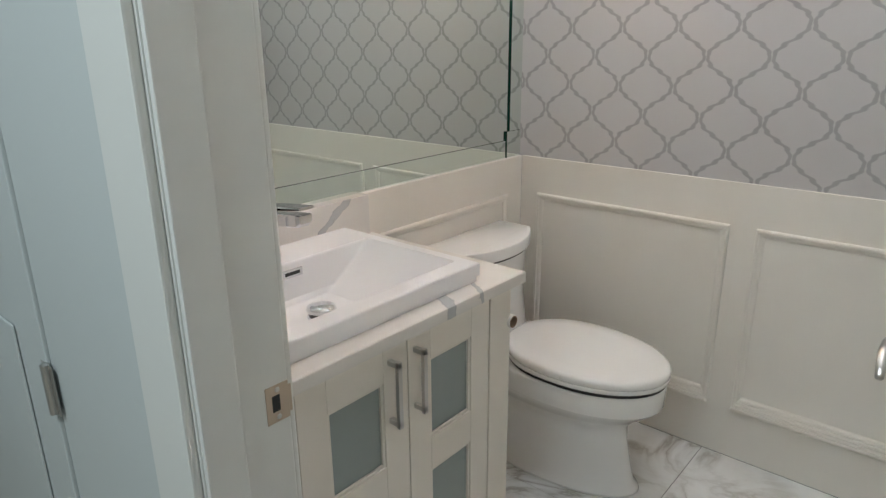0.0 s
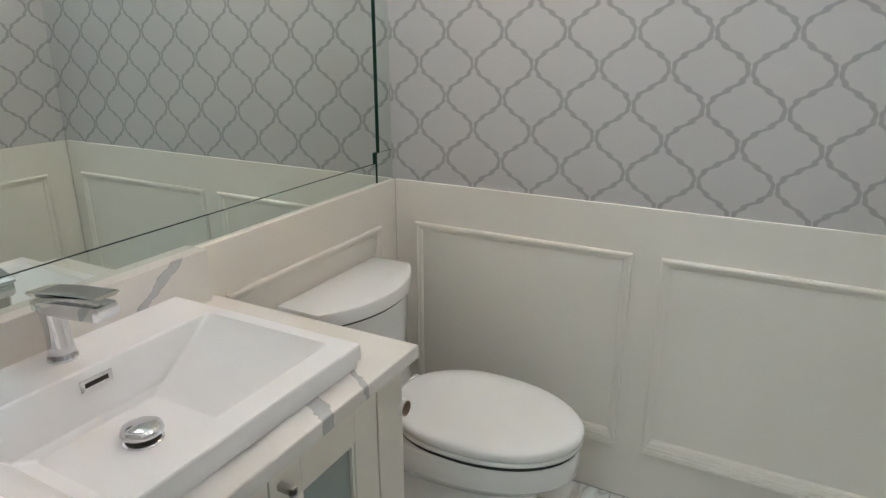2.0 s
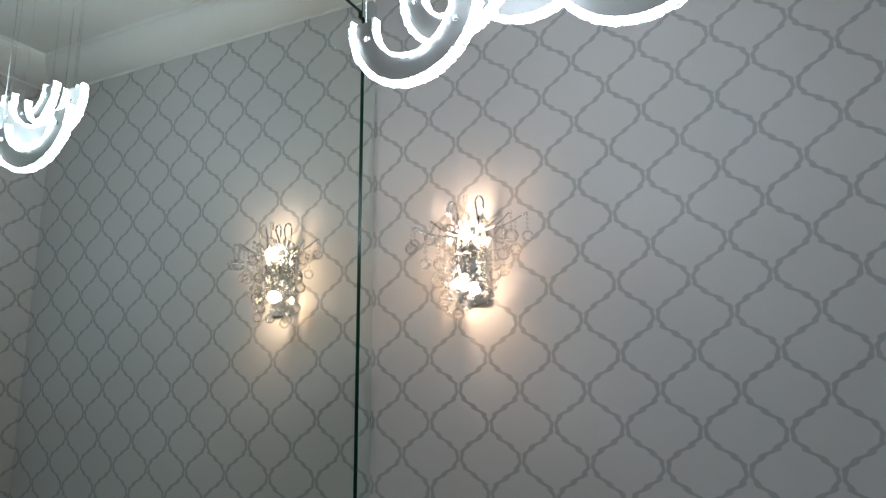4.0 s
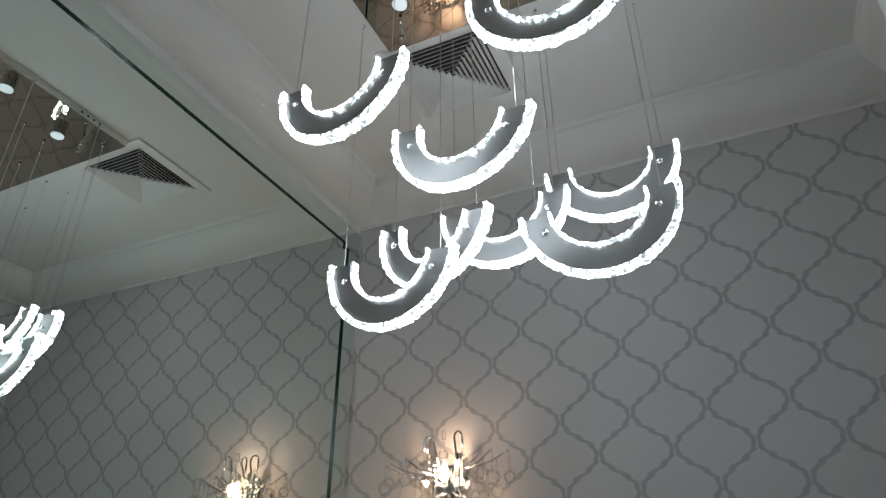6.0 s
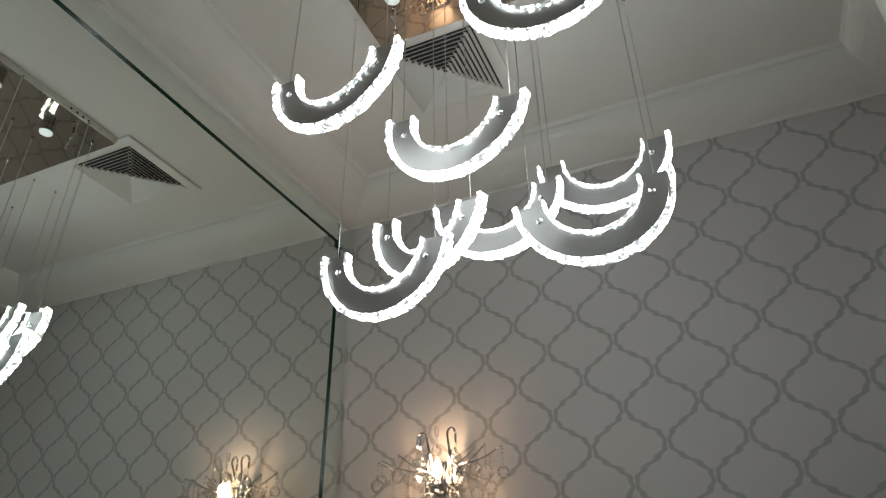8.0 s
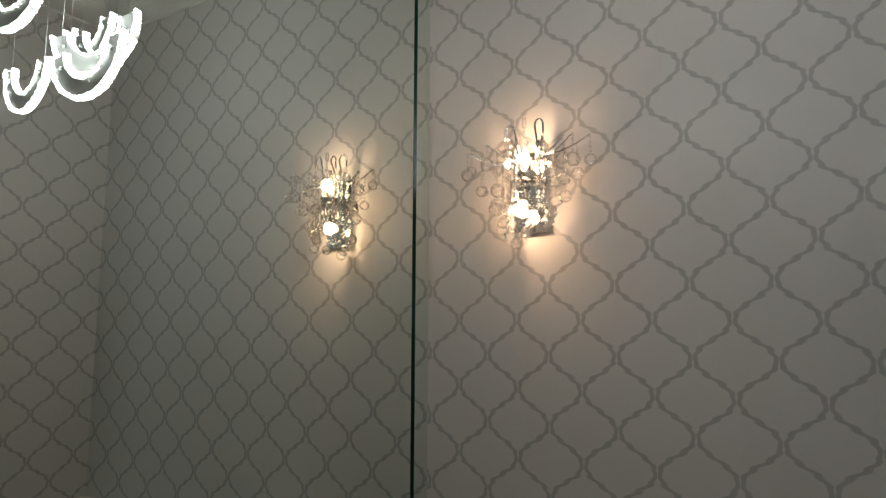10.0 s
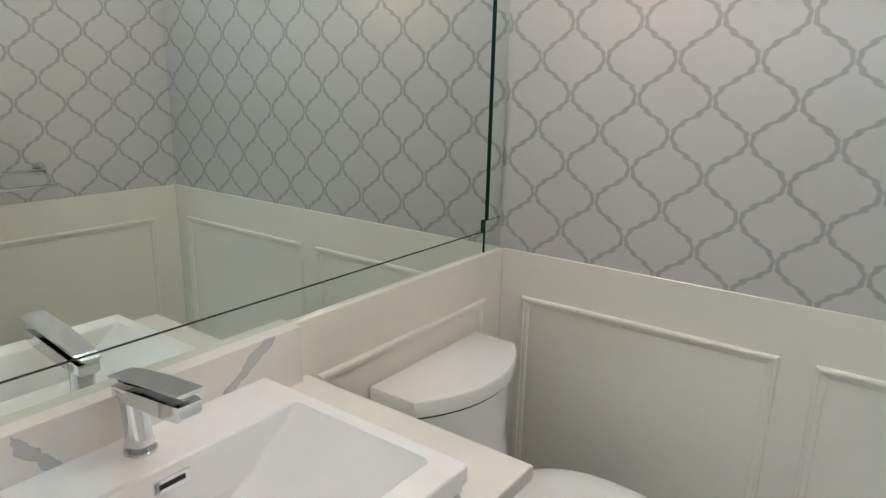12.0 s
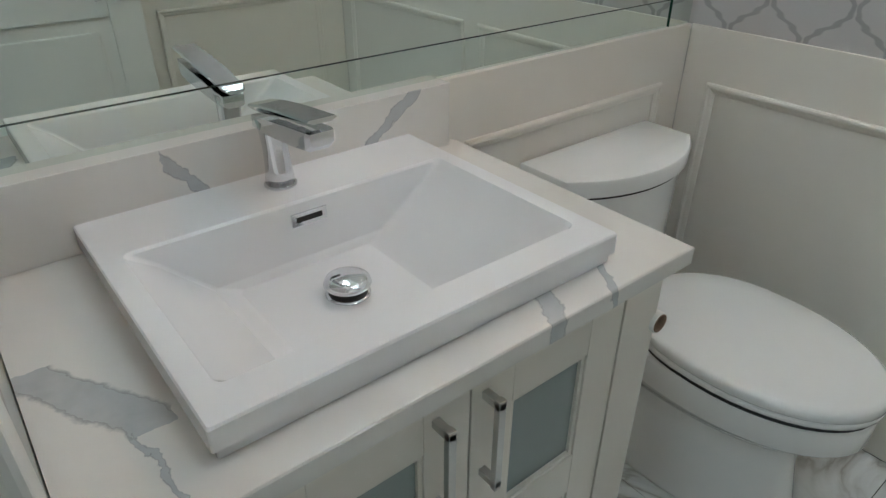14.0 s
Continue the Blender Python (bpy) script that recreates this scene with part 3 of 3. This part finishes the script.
vanity()
counter()
sink()
faucet()


# ---------------------------------------------------------------- toilet
TY = -0.402


def egg(x0, x1, w, z, n=48, back=0.62, mid=0.46):
    """Elongated outline from x0 (back) to x1 (front), half width w."""
    pts = []
    xc = x0 + (x1 - x0) * mid
    for k in range(n):
        a = 2 * math.pi * k / n
        c, s = math.cos(a), math.sin(a)
        if c >= 0:
            x, y = xc + (x1 - xc) * c ** 0.96, w * s
        else:
            x = xc - (xc - x0) * abs(c) ** 0.75
            y = w * math.copysign(abs(s) ** back, s) * (1 - 0.30 * c * c)
        pts.append((x, TY + y, z))
    return pts


def toilet():
    root = empty("toilet", 0.30, TY, 0, "white porcelain toilet with closed lid against the wainscot", "toilet")
    bm = bmesh.new()
    rings = [egg(0.12, 0.770, 0.148, 0.0), egg(0.12, 0.766, 0.145, 0.006), egg(0.13, 0.748, 0.128, 0.03), egg(0.14, 0.732, 0.114, 0.10), egg(0.15, 0.715, 0.106, 0.18), egg(0.16, 0.712, 0.112, 0.235),
             egg(0.17, 0.745, 0.142, 0.272), egg(0.18, 0.785, 0.172, 0.302), egg(0.19, 0.812, 0.190, 0.326), egg(0.20, 0.818, 0.194, 0.332), egg(0.20, 0.822, 0.198, 0.338), egg(0.20, 0.824, 0.199, 0.400), egg(0.205, 0.820, 0.196, 0.410)]
    loft(bm, rings)
    part("bowl", bm, PORCELAIN, root, smooth=True)
    # near-black filler: the shade in the slit under the seat, as colour
    bm = bmesh.new()
    loft(bm, [egg(0.272, 0.821, 0.197, 0.4105), egg(0.270, 0.822, 0.198, 0.4215)])
    part("seat_gap_shade", bm, DARK, root)
    bm = bmesh.new()
    loft(bm, [egg(0.266, 0.824, 0.200, 0.4220), egg(0.262, 0.829, 0.204, 0.4250), egg(0.260, 0.831, 0.205, 0.434), egg(0.262, 0.829, 0.203, 0.438)])
    part("seat", bm, PORCELAIN, root, smooth=True)
    bm = bmesh.new()
    loft(bm, [egg(0.264, 0.828, 0.202, 0.4395), egg(0.262, 0.831, 0.205, 0.443), egg(0.262, 0.831, 0.205, 0.458), egg(0.266, 0.826, 0.201, 0.465), egg(0.275, 0.815, 0.192, 0.469), egg(0.33, 0.74, 0.140, 0.4715), egg(0.42, 0.62, 0.06, 0.472)])
    part("lid", bm, PORCELAIN, root, smooth=True)
    for s in (-0.085, 0.085):
        bm = bmesh.new()
        tube(bm, [(0.252, TY + s - 0.022, 0.436), (0.252, TY + s + 0.022, 0.436)], 0.013, 12)
        part("lid_hinge", bm, PORCELAIN, root, smooth=True)

    def tank_ring(z, w, d, side, back=0.008):
        n = 24
        pts = [(back, TY - w, z)]
        for k in range(n + 1):
            a = -1.0 + 2.0 * k / n
            pts.append((side + (d - side) * (1 - abs(a) ** 2.1), TY + w * a, z))
        pts.append((back, TY + w, z))
        return pts
    bm = bmesh.new()
    loft(bm, [tank_ring(0.30, 0.16, 0.26, 0.20), tank_ring(0.40, 0.185, 0.27, 0.17), tank_ring(0.55, 0.215, 0.225, 0.145), tank_ring(0.722, 0.232, 0.228, 0.145)])
    part("tank", bm, PORCELAIN, root, smooth=True).data.set_sharp_from_angle(angle=radians(45))
    # dark sheet that draws the shaded seam below the tank lid
    bm = bmesh.new()
    loft(bm, [tank_ring(0.7212, 0.2365, 0.2335, 0.1490), tank_ring(0.7252, 0.2365, 0.2335, 0.1490)])
    part("tank_seam_shade", bm, DARK, root)
    bm = bmesh.new()
    loft(bm, [tank_ring(0.7253, 0.226, 0.220, 0.138, 0.012), tank_ring(0.7258, 0.238, 0.235, 0.150), tank_ring(0.730, 0.244, 0.240, 0.153), tank_ring(0.765, 0.245, 0.241, 0.153), tank_ring(0.7705, 0.242, 0.238, 0.150), tank_ring(0.7725, 0.236, 0.230, 0.143, 0.012)])
    part("tank_lid", bm, PORCELAIN, root, smooth=True).data.set_sharp_from_angle(angle=radians(40))
    return root


toilet()


def paper_roll():
    oy, oz = -0.884, 0.742
    root = empty("toilet_paper_holder", 0.53, oy, oz, "nearly empty paper roll on a white holder beside the vanity", "holder")
    boxpart("holder_arm", (0.535, 0.553, CY - 0.0385, CY - 0.020, oz + 0.012, oz + 0.050), PORCELAIN, root, bevel=0.004)
    n = 20
    for nm, r0, r1, xa, xb, m in (("cardboard_tube", 0.0150, 0.0165, 0.46, 0.575, CARD), ("paper", 0.0168, 0.0185, 0.465, 0.574, PAPER)):
        bm = bmesh.new()
        rings = []
        for r, x in ((r1, xa), (r1, xb), (r0, xb), (r0, xa), (r1, xa)):
            rings.append([(x, oy + r * math.cos(2 * math.pi * k / n), oz + r * math.sin(2 * math.pi * k / n)) for k in range(n)])
        loft(bm, rings, cap=False)
        part(nm, bm, m, root)
    return root


PAPER = painted("tissue_paper", (0.82, 0.80, 0.77), 0.9)
paper_roll()


# ---------------------------------------------------------------- wall sconce
SX, SY, SZ = 0.362, WP, 2.06      # centre line, papered wall, bottom of the plate


def crystal_ball(r):
    """A faceted hanging ball."""
    bm = bmesh.new()
    bmesh.ops.create_icosphere(bm, subdivisions=2, radius=r)
    return bm


def chain(bm, x, y, z0, z1):
    """Small beads down a line."""
    n = max(2, int((z0 - z1) / 0.012))
    for k in range(n):
        z = z0 + (z1 - z0) * (k + 0.5) / n
        d = bmesh.ops.create_icosphere(bm, subdivisions=1, radius=0.0042)
        for v in d["verts"]:
            v.co = Vector((x + v.co.x, y + v.co.y, z + v.co.z * 1.35))


def sconce():
    root = empty("wall_sconce", SX, SY, SZ, "crystal wall sconce with chrome arms and hanging glass balls", "wall light")
    boxpart("backplate", (SX - 0.066, SX + 0.044, SY - 0.016, SY - 0.0005, SZ, SZ + 0.245), CHROME, root, bevel=0.003)
    rnd = random.Random(4)
    for k in (0, 1, 5, 6):
        a = math.pi * (k / 6.0)
        x, y = SX + 0.043 * math.cos(a), SY - 0.030 - 0.040 * math.sin(a)
        bm = bmesh.new()
        tube(bm, [(x, y, SZ + 0.10), (x, y, SZ + 0.27)], 0.0055, 8)
        part("rod", bm, CHROME, root, smooth=True)
    bm = bmesh.new()
    rings = []
    for z, r in ((0.150, 0.016), (0.156, 0.026), (0.172, 0.031), (0.174, 0.031), (0.158, 0.024), (0.152, 0.015)):
        rings.append([(SX + r * math.cos(2 * math.pi * k / 20), SY - 0.062 + r * math.sin(2 * math.pi * k / 20), SZ + z) for k in range(20)])
    loft(bm, rings)
    part("cup", bm, CHROME, root, smooth=True)
    # upper loops, bent over, each with a ball
    balls = []
    for dx, dy, top in ((-0.066, -0.055, 0.325), (-0.045, -0.085, 0.315), (0.052, -0.070, 0.327)):
        bm = bmesh.new()
        pts = [(SX + dx * 0.45, SY - 0.045, SZ + 0.20), (SX + dx * 0.6, SY + dy * 0.8, SZ + 0.27)]
        for k in range(9):
            a = math.pi * k / 8
            pts.append((SX + dx * (0.85 - 0.25 * math.cos(a)), SY + dy, SZ + top - 0.018 + 0.018 * math.sin(a)))
        pts.append((SX + dx * 1.1, SY + dy, SZ + top - 0.045))
        tube(bm, pts, 0.0035, 8)
        part("loop", bm, CHROME, root, smooth=True)
        balls.append((SX + dx * 1.1, SY + dy, SZ + top - 0.048, SZ + top - 0.085, 0.0155))
    bm = bmesh.new()
    tube(bm, [(SX, SY - 0.075, SZ + 0.27), (SX, SY - 0.075, SZ + 0.31)], 0.002, 6)
    box(bm, SX - 0.005, SX + 0.005, SY - 0.080, SY - 0.070, SZ + 0.305, SZ + 0.335, 0.002)
    part("finial", bm, CRYSTAL, root)
    balls.append((SX, SY - 0.078, SZ + 0.300, SZ + 0.262, 0.016))
    # spreading arms
    for ax, ay, rise, n in ((-0.190, -0.055, 0.010, 5), (-0.172, -0.11, -0.006, 5), (-0.085, -0.15, 0.0, 3), (0.0, -0.165, 0.0, 3), (0.085, -0.145, 0.004, 3), (0.155, -0.095, 0.016, 4), (0.185, -0.035, 0.022, 3), (-0.11, -0.03, 0.02, 2), (0.10, -0.03, 0.028, 2)):
        bm = bmesh.new()
        pts = []
        for k in range(9):
            f = k / 8
            pts.append((SX + ax * (0.15 + 0.85 * f), SY - 0.03 + (ay + 0.03) * f, SZ + 0.235 + rise - 0.030 * math.sin(math.pi * (0.25 + 0.75 * f)) + 0.012 * f))
        tube(bm, pts, 0.0026, 6)
        part("arm", bm, CHROME, root, smooth=True)
        for j in range(n):
            f = 1.0 - 0.22 * j
            i = min(8, int(round(f * 8)))
            x, y, z = pts[i]
            length = 0.05 + 0.03 * rnd.random() + 0.04 * j
            balls.append((x, y, z, z - length, 0.0185 + 0.003 * rnd.random()))
    # curtain of balls under the plate front
    for k in range(9):
        a = math.pi * (k + 0.5) / 9
        balls.append((SX + 0.062 * math.cos(a), SY - 0.035 - 0.062 * math.sin(a), SZ + 0.175, SZ + 0.02 + 0.03 * (k % 3), 0.0175))
    for dx, dy, z in ((-0.035, -0.105, -0.018), (0.018, -0.11, -0.012), (0.05, -0.07, 0.03), (-0.062, -0.09, 0.025), (0.0, -0.12, 0.05)):
        balls.append((SX + dx, SY + dy, SZ + 0.13, SZ + z, 0.0185))
    bm = bmesh.new()
    for x, y, z0, z1, r in balls:
        chain(bm, x, y, z0, z1 + r)
    tagged(part("bead_chains", bm, CRYSTAL, root, "strings of small clear beads"), kind="stuff")
    shared = {}
    for x, y, z0, z1, r in balls:
        r = round(r * 500) / 500
        if r not in shared:
            ob = part("crystal_ball", crystal_ball(r), CRYSTAL, root)
            shared[r] = ob.data
        else:
            ob = new("crystal_ball", shared[r])
            ob.parent = root
            ob.matrix_parent_inverse = root.matrix_basis.inverted()
        ob.location = (x, y, z1)
    for dx, z0, z1 in ((-0.004, 0.19, 0.245), (-0.020, 0.045, 0.075)):
        bm = bmesh.new()
        tube(bm, [(SX + dx, SY - 0.060, SZ + z0), (SX + dx, SY - 0.060, SZ + z0 + 0.01), (SX + dx, SY - 0.060, (z0 + z1) / 2 + SZ), (SX + dx, SY - 0.060, SZ + z1)], [0.005, 0.011, 0.013, 0.004], 12)
        part("bulb", bm, BULB, root, "glowing warm bulb", True)
    return root


sconce()
lamp("sconce_glow_high", "POINT", (SX - 0.004, SY - 0.078, SZ + 0.215), 7.5, (1.0, 0.64, 0.40), 0.020)
lamp("sconce_glow_low", "POINT", (SX - 0.028, SY - 0.085, SZ + 0.06), 6.0, (1.0, 0.64, 0.40), 0.020)


# ---------------------------------------------------------------- chandelier
R1, R0 = 0.141, 0.094


def chandelier():
    root = empty("chandelier", 0.86, -1.0, TOP, "led crystal crescents on thin wires under a mirror canopy", "chandelier")
    canopy = boxpart("canopy", (0.482, 1.235, -1.31, -0.688, 3.2930, TOP - 0.0005), DOORPAINT, root, "cream painted canopy box")
    for i in range(4):
        for x in (0.4805,):
            bm = bmesh.new()
            tube(bm, [(x + 0.0012, -0.80 - 0.022 * i, 3.302), (x - 0.0004, -0.80 - 0.022 * i, 3.302)], 0.004, 10)
            part("vent_hole", bm, DARK, canopy)
    boxpart("canopy_mirror", (0.485, 1.232, -1.307, -0.691, 3.2890, 3.2925), CEILMIRROR, canopy, "polished mirror underside", 0)
    rnd = random.Random(11)

    def band_mesh():
        bm = bmesh.new()
        rings = []
        for k in range(33):
            a = math.pi + math.pi * k / 32
            c, s = math.cos(a), math.sin(a)
            rings.append([(R0 * c, 0.004, R0 * s), (R1 * c, 0.004, R1 * s), (R1 * c, 0.010, R1 * s), (R0 * c, 0.010, R0 * s)])
        loft(bm, rings)
        return bm

    def cut_crystal(bm, place, h, depth, t):
        """A roughly cut block with uneven facets."""
        made = bmesh.ops.create_cube(bm, size=2.0)
        for v in made["verts"]:
            q = Vector((v.co.x * h * rnd.uniform(0.80, 1.12), v.co.y * depth * rnd.uniform(0.85, 1.05), v.co.z * t * rnd.uniform(0.82, 1.04)))
            v.co = place @ q

    def rim_mesh(radius, size, depth):
        bm = bmesh.new()
        n = int(math.pi * radius / (size * 0.85))
        for k in range(n + 1):
            a = math.pi + math.pi * k / n
            place = Matrix.Translation((radius * math.cos(a), 0.009, radius * math.sin(a))) @ Matrix.Rotation(-a + rnd.uniform(-0.2, 0.2), 4, "Y")
            cut_crystal(bm, place, size * rnd.uniform(0.22, 0.33), depth, size * 0.44)
        return bm

    cuts = []
    for k in range(7):
        bm = bmesh.new()
        cut_crystal(bm, Matrix(), 0.0044 * rnd.uniform(0.8, 1.3), 0.0115, 0.0069)
        cuts.append(part("crystal", bm, LED).data)
        bpy.data.objects.remove(bpy.data.objects["crystal"])
    ring = R1 + 0.007
    count = int(math.pi * ring / 0.0142)

    first = None
    for cx, cy, z, turn, tilt in ((0.588, -1.052, 2.853, -5, -4), (0.992, -0.995, 2.972, 5, -3), (0.790, -0.934, 2.758, -5, -9), (0.585, -0.825, 2.555, -5, -5),
                                  (0.653, -0.769, 2.655, -16, -9), (0.780, -0.671, 2.722, -2, -1), (1.004, -0.779, 2.602, 4, 5), (1.014, -0.589, 2.824, 1, 2)):
        made = Matrix.Translation((cx, cy, z)) @ Euler((0, radians(-tilt), radians(turn))).to_matrix().to_4x4()
        if first is None:
            band = part("crescent", band_mesh(), PLATE, root, "dark metal crescent edged with glowing crystals")
            inner = tagged(part("inner_crystal_row", rim_mesh(R0 - 0.003, 0.0105, 0.0105), LED, band, "row of small glowing clear crystals"), kind="stuff")
            caps = []
            for a in (200, 340):
                c, s = math.cos(radians(a)) * 0.112, math.sin(radians(a)) * 0.112
                bm = bmesh.new()
                tube(bm, [(c, 0.0038, s), (c, 0.0005, s)], 0.006, 12)
                caps.append(part("screw_cap", bm, CHROME, band, smooth=True))
            first = (band, inner, *caps)
            obs = first
        else:
            obs = tuple(new(o.name.split(".")[0], o.data) for o in first)
            for o, f in zip(obs, first):
                for key in ("label", "kind"):
                    if key in f:
                        o[key] = f[key]
                o.parent = root if o is obs[0] else obs[0]
        for o in obs[1:]:
            o.matrix_parent_inverse = Matrix()
            o.matrix_basis = Matrix()
        obs[0].matrix_parent_inverse = root.matrix_basis.inverted()
        obs[0].matrix_basis = made
        for k in range(count + 1):
            a = math.pi + math.pi * k / count
            gem = new("crystal", cuts[rnd.randrange(7)])
            gem.parent = obs[0]
            gem.matrix_basis = Matrix.Translation((ring * math.cos(a), 0.009, ring * math.sin(a))) @ Matrix.Rotation(-a + rnd.uniform(-0.16, 0.16), 4, "Y")
        for s in (-1, 1):
            e = made @ Vector((s * 0.118, 0.009, 0.002))
            bm = bmesh.new()
            tube(bm, [e, (e.x, e.y, 3.2885)], 0.0010, 5)
            part("wire", bm, STEEL, root)
            bm = bmesh.new()
            ball(bm, (e.x, e.y, 3.2850), 0.005)
            part("wire_stop", bm, CHROME, root, smooth=True)
    for x, y in ((0.600, -0.848), (0.545, -1.06)):
        bm = bmesh.new()
        tube(bm, [(x, y, 3.288), (x, y, 3.261)], 0.021, 20)
        spot = part("spot_ring", bm, CHROME, root, smooth=False)
        bm = bmesh.new()
        tube(bm, [(x, y, 3.2605), (x, y, 3.2585)], 0.019, 20)
        part("spot_lens", bm, SPOT, spot)
    bm = bmesh.new()
    for k in range(4):
        ball(bm, (0.568 + 0.003 * k, -0.785, 3.277 - 0.014 * k), 0.0055)
    part("drop_chain", bm, CHROME, root, smooth=True)
    return root


SPOT = Net("spot_lens").set(color=(0.8, 0.85, 0.85), rough=0.3, emit=(0.85, 0.95, 1.0), power=1.2).mat
chandelier()
lamp("hall_light", "AREA", (0.8, -3.0, 2.7), 17.0, (0.78, 0.93, 1.0), 0.8, (0.8, -3.0, 0))


# ---------------------------------------------------------------- ceiling vent
def vent():
    cx, cy, h = 0.602, -0.516, 0.134
    root = empty("ceiling_vent", cx, cy, TOP, "white square ceiling diffuser with angled louvre slats", "vent")
    z = TOP
    bm = bmesh.new()
    for a, b, c, d in ((cx - 0.172, cx + 0.172, cy - 0.172, cy - h), (cx - 0.172, cx + 0.172, cy + h, cy + 0.172), (cx - 0.172, cx - h, cy - h, cy + h), (cx + h, cx + 0.172, cy - h, cy + h)):
        box(bm, a, b, c, d, z - 0.010, z - 0.0005, 0.002)
    part("frame", bm, CEILPAINT, root)
    # added dark sheet; its colour gives the shade between the slats
    boxpart("shade_backing", (cx - h, cx + h, cy - h, cy + h, z - 0.002, z - 0.0006), VENTSHADE, root, bevel=0)
    # four triangles of slats; each turns a quarter
    for q in range(4):
        m = Matrix.Translation((cx, cy, 0)) @ Matrix.Rotation(math.pi / 2 * q, 4, "Z")
        for k in range(9):
            d = 0.018 + (h - 0.022) * k / 8
            tilt = -0.011
            bm = bmesh.new()
            pts = [(-d, -d, z - 0.014), (d, -d, z - 0.014), (d, -d - tilt, z - 0.003), (-d, -d - tilt, z - 0.003)]
            lo = [bm.verts.new(m @ Vector(p)) for p in pts]
            hi = [bm.verts.new(m @ (Vector(p) + Vector((0, 0.0016, 0.0004)))) for p in pts]
            bm.faces.new(lo)
            bm.faces.new(hi[::-1])
            for i in range(4):
                bm.faces.new((lo[i], lo[(i + 1) % 4], hi[(i + 1) % 4], hi[i]))
            part("slat", bm, CEILPAINT, root)
    return root


vent()


# ---------------------------------------------------------------- towel rack on the east wall
def towel_rack():
    x = W + WP
    root = empty("towel_rack", x, -0.94, 1.14, "chrome towel rack with two bars on the papered wall", "towel rack")
    for y in (-0.60, -1.12):
        bm = bmesh.new()
        tube(bm, [(x - 0.0005, y, 1.145), (x - 0.008, y, 1.145), (x - 0.010, y, 1.145)], [0.026, 0.026, 0.022], 24)
        tube(bm, [(x - 0.009, y, 1.145), (x - 0.060, y, 1.142)], 0.009, 12)
        tube(bm, [(x - 0.055, y, 1.142), (x - 0.10, y, 1.085)], 0.006, 10)
        part("bracket", bm, CHROME, root, smooth=True)
    for dx, z in ((0.055, 1.142), (0.10, 1.085)):
        bm = bmesh.new()
        tube(bm, [(x - dx, -0.595 + (0.03 if dx > 0.08 else 0), z), (x - dx, -1.15, z)], 0.0065, 12)
        part("bar", bm, CHROME, root, smooth=True)
    return root


towel_rack()


# ---------------------------------------------------------------- floor tiles
def tiles():
    bm = bmesh.new()
    box(bm, 0.001, 0.599, 0.001, 0.599, -0.004, 0.0, 0.0008)
    first = part("floor_tile", bm, TILE, floor)
    k = 0
    for j in range(3):
        for i in range(-1, 3):
            x, y = 0.243 + 0.60 * i, -0.60 * (j + 1)
            ob = first if k == 0 else new("floor_tile", first.data)
            ob.parent = floor
            ob.location = (x, y, 0)
            k += 1


tiles()
